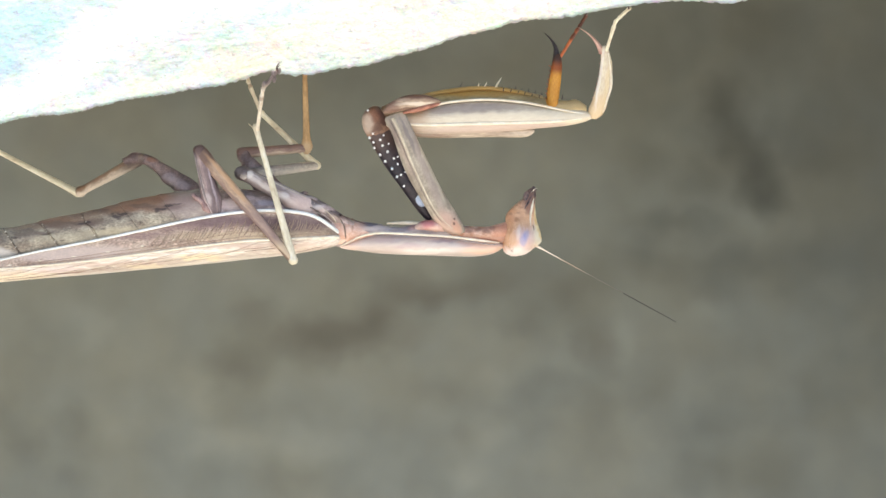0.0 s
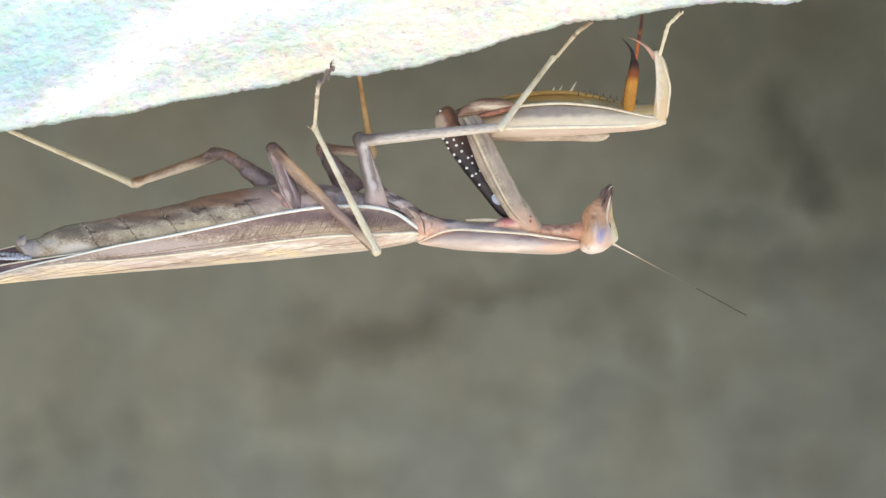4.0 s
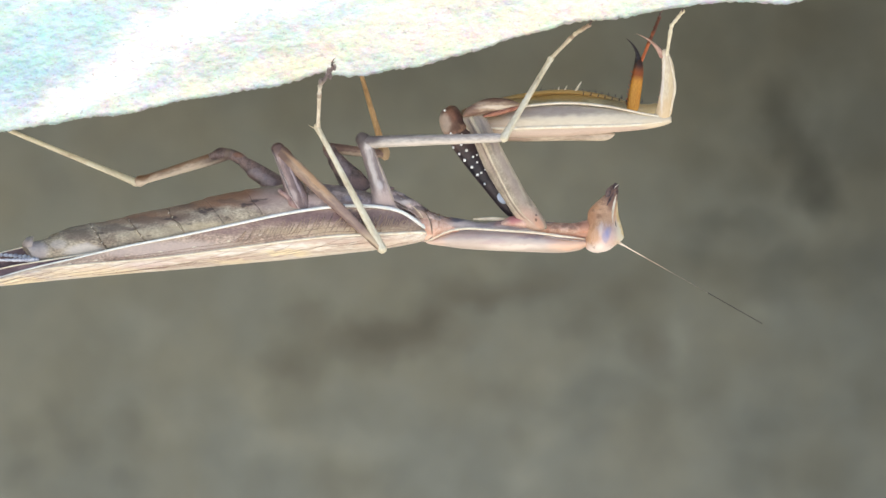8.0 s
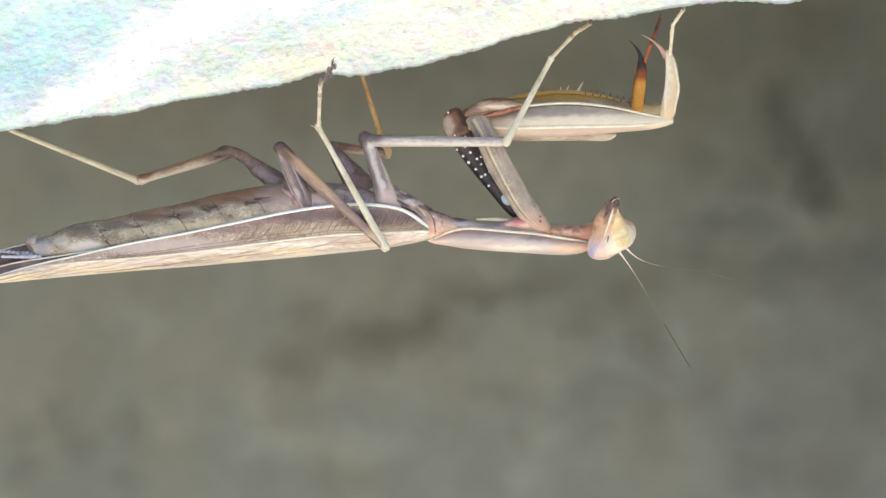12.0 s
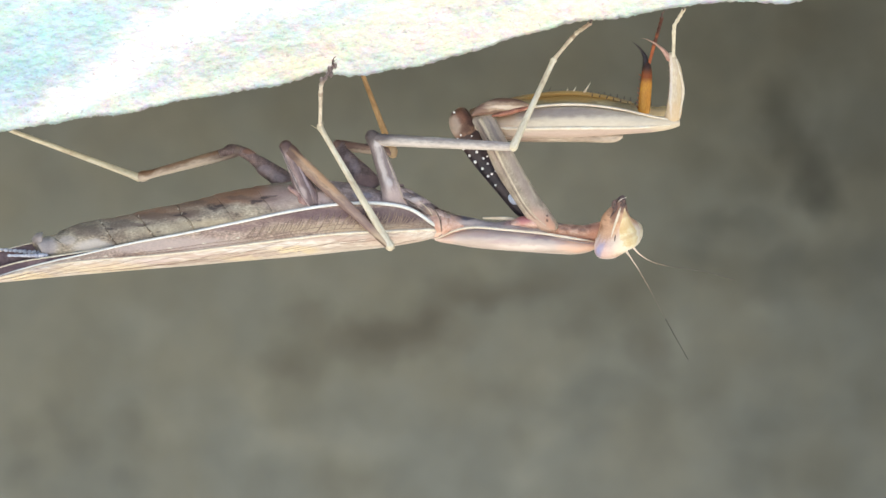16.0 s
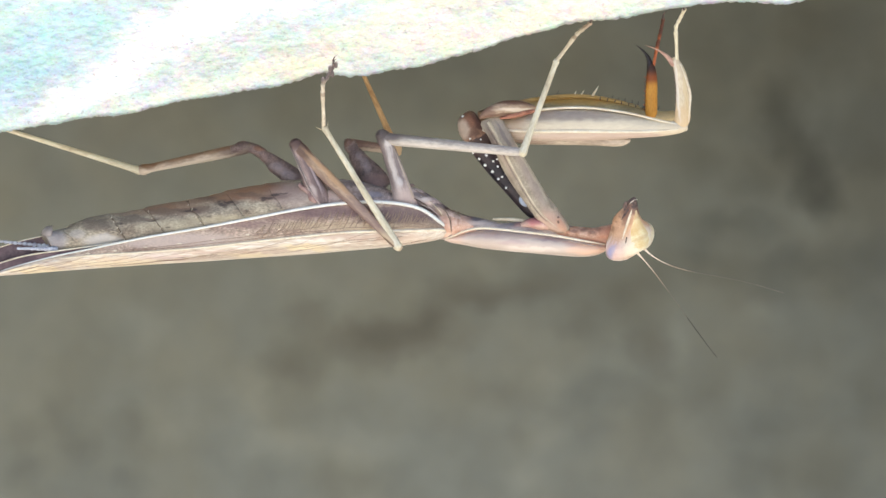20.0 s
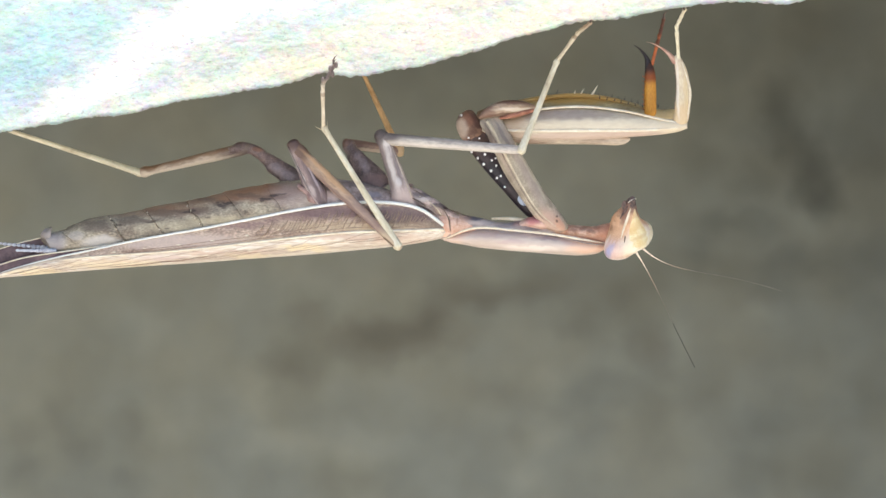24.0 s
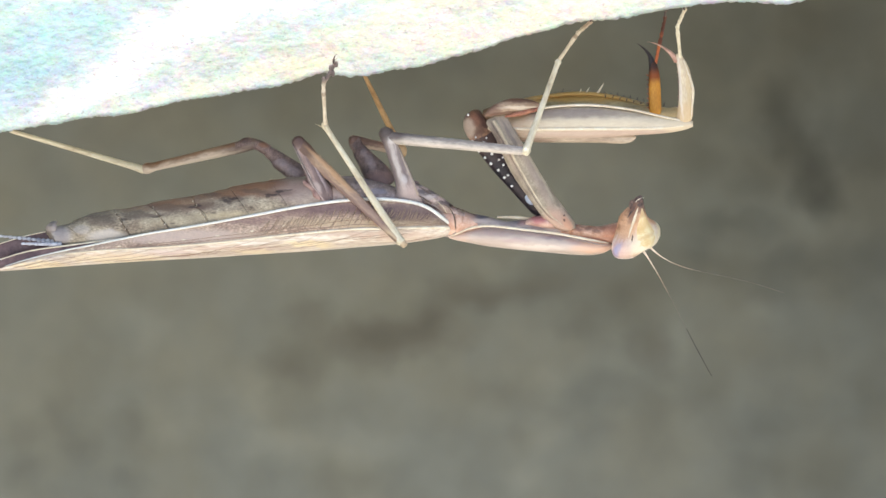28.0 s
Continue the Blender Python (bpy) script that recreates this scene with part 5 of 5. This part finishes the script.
# ---- what moves: the mantis sways, steps with one leg, turns its head ----
def motions():
    sway = [(0, 705.2, 417.1), (0.5, 719.8, 417), (1, 733.2, 414.6), (1.5, 721.1, 421.2), (2, 719.2, 414.8), (2.5, 728.3, 413.7), (3, 733.7, 412), 
        (3.5, 752.3, 408.7), (5.5, 746.5, 407.3), (6, 752.5, 407.8), (7, 763, 405.1), (8, 762.4, 406.8), (9, 763.9, 406.6), (10, 764.2, 406.6), 
        (11, 766, 405.6), (12, 767.8, 406.3), (14.5, 777.6, 402.2), (15, 776.3, 402.9), (16, 778.4, 403.3), (17, 782.1, 402.7), (18, 781.2, 401.4), 
        (18.5, 786.5, 401.1), (19, 785.6, 401.8), (19.5, 782.9, 400), (20, 795, 403), (20.5, 789.3, 403.3), (21, 788.5, 403), (23.5, 792.5, 402.6), 
        (25, 794.3, 401.8), (25.5, 805.7, 397.1), (26, 802.3, 398.1), (28, 802.2, 398.6)]
    lean = [(0, -1.28), (0.5, -1.35), (1, -1.32), (1.5, -0.47), (2, -1.36), (2.5, -1.02), (3, -1.11), (3.5, -0.92), (5.5, -1.2), (6, -0.93), 
        (7, -1.15), (8, -1.26), (9, -1.05), (10, -1.02), (11, -0.89), (12, -0.93), (14.5, -0.74), (15, -0.81), (16, -0.98), (17, -0.63), (18, -0.98), 
        (18.5, -0.53), (19, -0.39), (19.5, -0.64), (20, 0), (20.5, -0.29), (21, -0.57), (23.5, -0.28), (25, -0.3), (25.5, 0.24), (26, 0.42), 
        (28, 0.31)]
    bow = [(0, -3.16), (0.5, -3.13), (1, -3.13), (1.5, -2.25), (2, -3.16), (2.5, -3.16), (3, -3.13), (3.5, -2.25), (5.5, -2.72), (6, -2.72), 
        (7, -2.75), (8, -2.72), (9, -2.72), (10, -2.28), (11, -0.91), (12, -1.38), (14.5, -0.91), (15, -0.91), (16, -0.91), (17, -0.91), (18, -0.46), 
        (18.5, -0.46), (19, -0.46), (19.5, -0.46), (20, 0), (20.5, -0.46), (21, -0.46), (23.5, -0.47), (25, -0.02), (25.5, 0.87), (26, 0), (28, 0.44)]
    root = [(0, 904, 403.2), (0.5, 919.3, 403.8), (1, 930, 401.3), (1.5, 916, 410.9), (2, 913, 401.7), (2.5, 923.2, 400.2), (3, 928.3, 398.7), 
        (3.5, 947.3, 398.1), (5.5, 937.6, 395.6), (6, 945.2, 395.8), (7, 955.7, 393.1), (8, 953.9, 395.1), (9, 955.4, 395.3), (10, 955.3, 395.4), 
        (11, 961.4, 400.2), (12, 961.3, 398.8), (14.5, 971.7, 396), (15, 970.1, 397.4), (16, 973, 397.3), (17, 977.4, 397.1), (18, 977.2, 396.9), 
        (18.5, 983.4, 396.9), (19, 981.7, 396.8), (19.5, 980.1, 395.2), (20, 992.3, 399.7), (20.5, 986.1, 398.1), (21, 986, 398.1), (23.5, 989, 398.1), 
        (25, 993.5, 398.1), (25.5, 1007.3, 396.6), (26, 1002.6, 395.1), (28, 1002.5, 396.6)]
    hind_hip = [(0, 446, 268), (0.5, 462, 269), (1, 471, 268), (1.5, 461, 270), (2, 455, 267), (2.5, 464, 265), (3, 467, 264), (3.5, 483, 262), 
        (5.5, 477, 262), (6, 483, 261), (7, 492, 260), (8, 490, 263), (9, 491, 262), (10, 493, 264), (11, 494, 261), (12, 494, 262), (14.5, 505, 260), 
        (15, 502, 260), (16, 504, 261), (17, 507, 259), (18, 507, 259), (18.5, 512, 257), (19, 512, 257), (19.5, 510, 257), (20, 521, 257), 
        (20.5, 514, 259), (21, 513, 259), (23.5, 517, 259), (25, 519, 257), (25.5, 531, 253), (26, 526, 253), (28, 526, 254)]
    hind_knee = [(0, 616, 463), (0.5, 630, 462), (1, 639, 456), (1.5, 629, 460), (2, 625, 458), (2.5, 635, 457), (3, 650, 454), (3.5, 670, 449), 
        (5.5, 665, 443), (6, 671, 445), (7, 678, 439), (8, 678, 441), (9, 680, 441), (10, 680, 441), (11, 681, 440), (12, 683, 439), (14.5, 690, 434), 
        (15, 688, 436), (16, 691, 437), (17, 693, 434), (18, 694, 434), (18.5, 697, 434), (19, 697, 435), (19.5, 694, 432), (20, 704, 436), 
        (20.5, 700, 436), (21, 698, 435), (23.5, 703, 435), (25, 704, 433), (25.5, 712, 426), (26, 709, 426), (28, 708, 427)]
    hind_ankle = [(0, 552, 235), (0.5, 560, 236), (1, 557, 234), (1.5, 555, 237), (2, 553, 232), (2.5, 556, 231), (3, 558, 231), (3.5, 560, 230), 
        (5.5, 559, 229), (6, 561, 229), (7, 562, 226), (8, 564, 228), (9, 563, 228), (10, 565, 228), (11, 563, 226), (12, 565, 227), (14.5, 568, 224), 
        (15, 566, 224), (16, 567, 226), (17, 569, 224), (18, 568, 224), (18.5, 570, 222), (19, 570, 224), (19.5, 570, 224), (20, 573, 225), 
        (20.5, 571, 225), (21, 570, 224), (23.5, 572, 225), (25, 572, 224), (25.5, 576, 220), (26, 574, 220), (28, 575, 224)]
    far_hind_knee = [(0, 235, 344), (0.5, 241, 340), (1, 235, 329), (1.5, 233, 337), (2, 235, 340), (2.5, 236, 336), (3, 238, 333), (3.5, 238, 325), 
        (5.5, 238, 330), (6, 239, 324), (7, 242, 320), (8, 242, 323), (9, 242, 322), (10, 243, 322), (11, 243, 319), (12, 245, 321), (14.5, 246, 313), 
        (15, 244, 315), (16, 246, 315), (17, 247, 313), (18, 245, 311), (18.5, 248, 310), (19, 247, 310), (19.5, 247, 311), (20, 246, 302), 
        (20.5, 246, 308), (21, 246, 309), (23.5, 248, 306), (25, 249, 306), (25.5, 252, 296), (26, 252, 299), (28, 252, 300)]
    mid_hip = [(0, 531, 307), (0.5, 546, 308), (1, 556, 306), (1.2, 555, 303), (1.5, 554, 303), (2, 578, 283), (2.2, 600, 270), (2.5, 613, 250), (3, 602, 265), (3.5, 642, 248), 
        (5.5, 636, 244), (6, 639, 246), (7, 649, 245), (8, 646, 248), (9, 648, 247), (10, 649, 247), (11, 650, 246), (12, 650, 246), (14.5, 662, 243), 
        (15, 659, 244), (16, 662, 244), (17, 667, 242), (18, 665, 242), (18.5, 671, 242), (19, 671, 242), (19.5, 669, 240), (20, 680, 242), 
        (20.5, 674, 244), (21, 672, 244), (23.5, 677, 242), (25, 678, 242), (25.5, 692, 237), (26, 687, 239), (28, 686, 240)]
    mid_knee = [(0, 657, 295), (0.5, 678, 296), (1, 724, 300), (1.2, 751, 297), (1.4, 766, 297), (1.6, 766, 294), (1.8, 801, 272), (2, 818, 281), (2.2, 839, 236), (2.5, 861, 224), (2.8, 872, 229), (3, 840, 250), (3.5, 892, 228), 
        (5.5, 877, 222), (6, 884, 241), (7, 894, 245), (8, 893, 244), (9, 893, 247), (10, 894, 247), (11, 897, 255), (12, 897, 253), (14.5, 907, 258), 
        (15, 906, 258), (16, 909, 261), (17, 912, 261), (18, 910, 261), (18.5, 916, 262), (19, 916, 264), (19.5, 913, 262), (20, 925, 270), 
        (20.5, 919, 265), (21, 917, 263), (23.5, 922, 266), (25, 923, 266), (25.5, 935, 270), (26, 931, 268), (28, 930, 268)]
    wrist = [(0, 1160, 196), (0.5, 1172, 203), (1, 1175, 205), (1.5, 1167, 210), (2, 1161, 198), (2.5, 1167, 200), (3, 1170, 200), (3.5, 1180, 204), 
        (5.5, 1173, 198), (6, 1178, 200), (7, 1184, 200), (8, 1182, 201), (9, 1182, 201), (10, 1182, 202), (11, 1188, 207), (12, 1188, 203), 
        (14.5, 1198, 206), (15, 1195, 206), (16, 1198, 207), (17, 1201, 206), (18, 1201, 206), (18.5, 1205, 207), (19, 1205, 210), (19.5, 1205, 207), 
        (20, 1214, 214), (20.5, 1208, 211), (21, 1206, 208), (23.5, 1211, 211), (25, 1212, 210), (25.5, 1223, 208), (26, 1220, 208), (28, 1218, 208)]
    elbow = [(0, 749, 197), (0.5, 762, 204), (1, 779, 198), (1.5, 756, 216), (2, 749, 209), (2.5, 759, 209), (3, 766, 206), (3.5, 790, 201), 
        (5.5, 774, 201), (6, 784, 203), (7, 798, 199), (8, 795, 201), (9, 795, 201), (10, 796, 201), (11, 800, 201), (12, 798, 201), (14.5, 809, 200), 
        (15, 806, 200), (16, 809, 201), (17, 812, 201), (18, 812, 199), (18.5, 816, 199), (19, 816, 201), (19.5, 815, 199), (20, 822, 204), 
        (20.5, 816, 204), (21, 814, 204), (23.5, 821, 204), (25, 822, 204), (25.5, 837, 201), (26, 833, 201), (28, 831, 201)]
    far_wrist = [(0, 1077, 177), (0.5, 1091, 182), (1, 1111, 187), (1.5, 1086, 187), (2, 1081, 178), (2.5, 1092, 180), (3, 1095, 181), 
        (3.5, 1120, 187), (5.5, 1106, 181), (6, 1115, 184), (7, 1127, 185), (8, 1124, 185), (9, 1125, 186), (10, 1125, 187), (11, 1133, 192), 
        (12, 1131, 189), (14.5, 1143, 189), (15, 1140, 189), (16, 1143, 191), (17, 1144, 189), (18, 1146, 189), (18.5, 1150, 190), (19, 1150, 192), 
        (19.5, 1148, 190), (20, 1155, 194), (20.5, 1150, 193), (21, 1148, 190), (23.5, 1153, 193), (25, 1154, 191), (25.5, 1166, 190), (26, 1163, 190), 
        (28, 1162, 190)]
    mid_ankle = [(0, 559, 202), (0.5, 558, 201), (1, 633, 207), (1.2, 709, 179), (1.4, 739, 170), (1.6, 740, 169), (1.8, 843, 119), (2, 901, 136), (2.2, 931, 113), (2.5, 990, 112), (2.8, 985, 116), (3, 950, 134), (3.5, 984, 103), 
        (5.5, 984, 102), (6, 984, 104), (8, 977, 103), (12, 978, 103), (17, 982, 106), (20, 985, 108), (25, 986, 108), (28, 988, 108)]
    mid_tip = [(0, 537, 148), (0.5, 533, 148), (1, 577, 162), (1.2, 699, 148), (1.4, 743, 117), (1.6, 750, 117), (1.8, 890, 87), (2, 958, 104), (2.2, 1010, 42), (2.5, 1097, 55), (2.8, 1074, 64), (3, 1030, 94), (3.5, 1036, 42), 
        (5.5, 1038, 40), (6, 1040, 40), (28, 1037, 38)]
    far_mid_knee = [(0, 640, 264), (0.5, 628, 252), (1, 643, 252), (1.5, 635, 254), (2, 646, 264), (2.5, 653, 266), (3.5, 660, 270), (5.5, 668, 272), 
        (8, 682, 273), (12, 685, 272), (17, 697, 270), (20, 702, 266), (28, 710, 268)]
    fore_ankle = [(0, 1168, 99), (0.5, 1168, 100), (3, 1168, 103), (5.5, 1170, 105), (8, 1180, 108), (12, 1186, 108), (20, 1198, 110), (28, 1204, 110)]
    far_tip = [(0, 1137, 26), (3, 1136, 33), (5.5, 1148, 30), (6, 1158, 28), (8, 1170, 28), (12, 1173, 25), (20, 1177, 20), (28, 1179, 20)]
    feeler_near = [(0, 1295, 573), (3, 1323, 558), (5.5, 1335, 565), (8, 1352, 574), (10.7, 1350, 570), (10.8, 1225, 655), (11, 1219, 662), 
        (12, 1225, 655), (14.5, 1195, 640), (16, 1220, 640), (17, 1202, 634), (18.5, 1262, 625), (20, 1270, 635), (23.5, 1225, 650), (25, 1255, 655), 
        (25.5, 1270, 650), (28, 1260, 668)]
    feeler_far = [(0, 1293, 572), (3, 1321, 557), (5.5, 1333, 564), (8, 1350, 573), (10.7, 1348, 569), (10.8, 1290, 490), (11, 1295, 495), 
        (14.5, 1310, 500), (17, 1300, 498), (20, 1390, 520), (25, 1385, 515), (28, 1390, 520)]

    def pace(t):
        """The sway at 3.5 s comes as a jerk."""
        return 3 + 0.5 * ((t - 3) / 0.5) ** 5 if 3 < t < 3.5 else t

    def spot(rows, t, d=0.0, dx=0.0, dy=0.0):
        t = pace(t)
        ts = [r[0] for r in rows]
        return Vector((np.interp(t, ts, [r[1] for r in rows]) + dx, np.interp(t, ts, [r[2] for r in rows]) + dy, d))

    def angle(rows, t):
        return np.interp(pace(t), [r[0] for r in rows], [r[1] for r in rows])

    def body(t):
        p = spot(sway, t)
        return Matrix.Translation(at(p.x, p.y)) @ Matrix.Rotation(radians(angle(lean, t)), 4, "Y")

    def fixed(x, y, d, t):
        """A place on the body, in the plan, at t."""
        p = body(t) @ (at(x, y, d) - HUB)
        k = 1 + p.y / FAR
        return Vector((p.x / S / k + CX, CY - p.z / S / k, -p.y / S))

    def reach(a, b, length, sign, least=30.0):
        """The end b set nearer (+) or farther (-) than a, so that the limb keeps its length."""
        flat = math.hypot(b.x - a.x, b.y - a.y)
        return Vector((b.x, b.y, a.z + sign * math.sqrt(max(least ** 2, length * length - flat * flat))))

    def along(a, b, t):
        """The pose, in the mantis's space, of a limb from a to b."""
        a, b = at(*a), at(*b)
        x = (b - a).normalized()
        y = Vector((0, 1, 0))
        y = (y - x * x.dot(y)).normalized()
        m = Matrix((x, y, x.cross(y))).transposed().to_4x4()
        m.translation = a
        return body(t).inverted() @ m

    times = sorted([r[0] for r in sway] + [3.3, 3.4])
    rows = {}

    def key(ob, t, m):
        rows.setdefault(ob, []).append((t, m))

    for t in times + [10.7, 10.8]:
        # prothorax and head
        key(prothorax, t, body(t).inverted() @ Matrix.Translation(body(t).translation) @ Matrix.Rotation(radians(angle(bow, t)), 4, "Y"))
        before = t < 10.75
        n = spot(root, t, 0, 81 if before else 97, 24 if before else 20)
        if before:
            turn = Matrix.Rotation(radians(4), 4, "Y")
        else:
            turn = Matrix.Rotation(radians(-6), 4, "Y") @ Matrix(((0.672, 0.739, 0.04), (-0.628, 0.598, -0.5), (-0.393, 0.309, 0.866))).to_quaternion().to_matrix().to_4x4()
        hold = Matrix.Translation(at(n.x, n.y)) @ turn
        key(head, t, body(t).inverted() @ hold)
        for ob, side, ends in ((antenna_near, -9, feeler_near), (antenna_far, 9, feeler_far)):
            p = hold @ (Vector((62, side, -6)) * S)
            k = 1 + p.y / FAR
            a = Vector((p.x / S / k + CX, CY - p.z / S / k, -p.y / S))
            key(ob, t, along(a, reach(a, spot(ends, t), 300, -1), t) @ Matrix.Rotation(radians(90 if before else 0), 4, "X"))
    for t in sorted(times + [1.2, 1.4, 1.6, 1.8, 2.2, 2.8]):
        # near hind leg
        a = fixed(566, 352, 40, t)
        b = spot(hind_hip, t, 42, 6, 5)
        key(hind_coxa, t, along(a, b, t))
        c = spot(hind_knee, t, 74)
        key(hind_femur, t, along(b, c, t))
        d = spot(hind_ankle, t, 52)
        key(hind_tibia, t, along(c, d, t))
        key(hind_foot, t, along(d, Vector((570, 104, 118)), t))
        # far hind leg
        a = fixed(438, 262, -69, t)
        b = reach(a, spot(far_hind_knee, t), FAR_HIND_FEMUR, -1)
        key(far_hind_femur, t, along(a, b, t))
        c = Vector((22, 233, b.z + 40))
        key(far_hind_tibia, t, along(b, c, t))
        key(far_hind_foot, t, along(c, Vector((-60, 204, c.z + 10)), t))
        # near middle leg
        a = fixed(712, 346, 32, t)
        b = spot(mid_hip, t, np.interp(t, (1.0, 1.2, 1.6, 1.8, 2.0, 2.5, 3.0, 3.5), (30, 60, 60, 4, 16, 20, 8, 30)), 1, 4)
        key(mid_coxa, t, along(a, b, t))
        back = -1 if t < 1.65 else 1
        c = reach(b, spot(mid_knee, t), MID_FEMUR, back, 46.0)
        key(mid_femur, t, along(b, c, t))
        d = reach(c, spot(mid_ankle, t), MID_TIBIA, -back)
        key(mid_tibia, t, along(c, d, t))
        key(mid_foot, t, along(d, spot(mid_tip, t, d.z + 10), t))
        # far middle leg
        a = fixed(619, 255, -60, t)
        b = reach(a, spot(far_mid_knee, t), FAR_MID_FEMUR, -1)
        key(far_mid_femur, t, along(a, b, t))
        key(far_mid_tibia, t, along(b, Vector((636, 116, -60)), t))
        # near foreleg
        a = spot(root, t, 24, -21, 5)
        b = spot(elbow, t, 46, 47, 8)
        key(fore_coxa, t, along(a, b, t))
        a = spot(elbow, t, 24, 42, 24)
        b = spot(wrist, t, 24, -14, 12)
        key(fore_femur, t, along(a, b, t))
        a = spot(wrist, t, 24, -6, 3)
        b = spot(fore_ankle, t, 36)
        key(fore_tibia, t, along(a, b, t))
        key(fore_foot, t, along(b, Vector((1195, 13, 84)), t))
        # far foreleg
        a = spot(root, t, -26, -48, -22)
        b = spot(elbow, t, -34, 13, 22)
        key(far_coxa, t, along(a, b, t))
        a = spot(elbow, t, -38, 30, 4)
        b = spot(wrist, t, -38, -14, -2)
        key(far_femur, t, along(a, b, t))
        a = spot(far_wrist, t, -30, -3, 6)
        b = a + Vector((np.interp(t, (0, 3, 8, 12, 17, 20, 28), (11, 13, 13, 11, 6, 2, -2)), -82, 0))
        key(far_tibia, t, along(a, b, t))
        c = a * 0.12 + b * 0.88
        key(far_foot, t, along(c, spot(far_tip, t, -30), t))
    walk(mantis, [(t, body(t)) for t in times])
    for ob, poses in rows.items():
        walk(ob, sorted(poses, key=lambda r: r[0]))


motions()
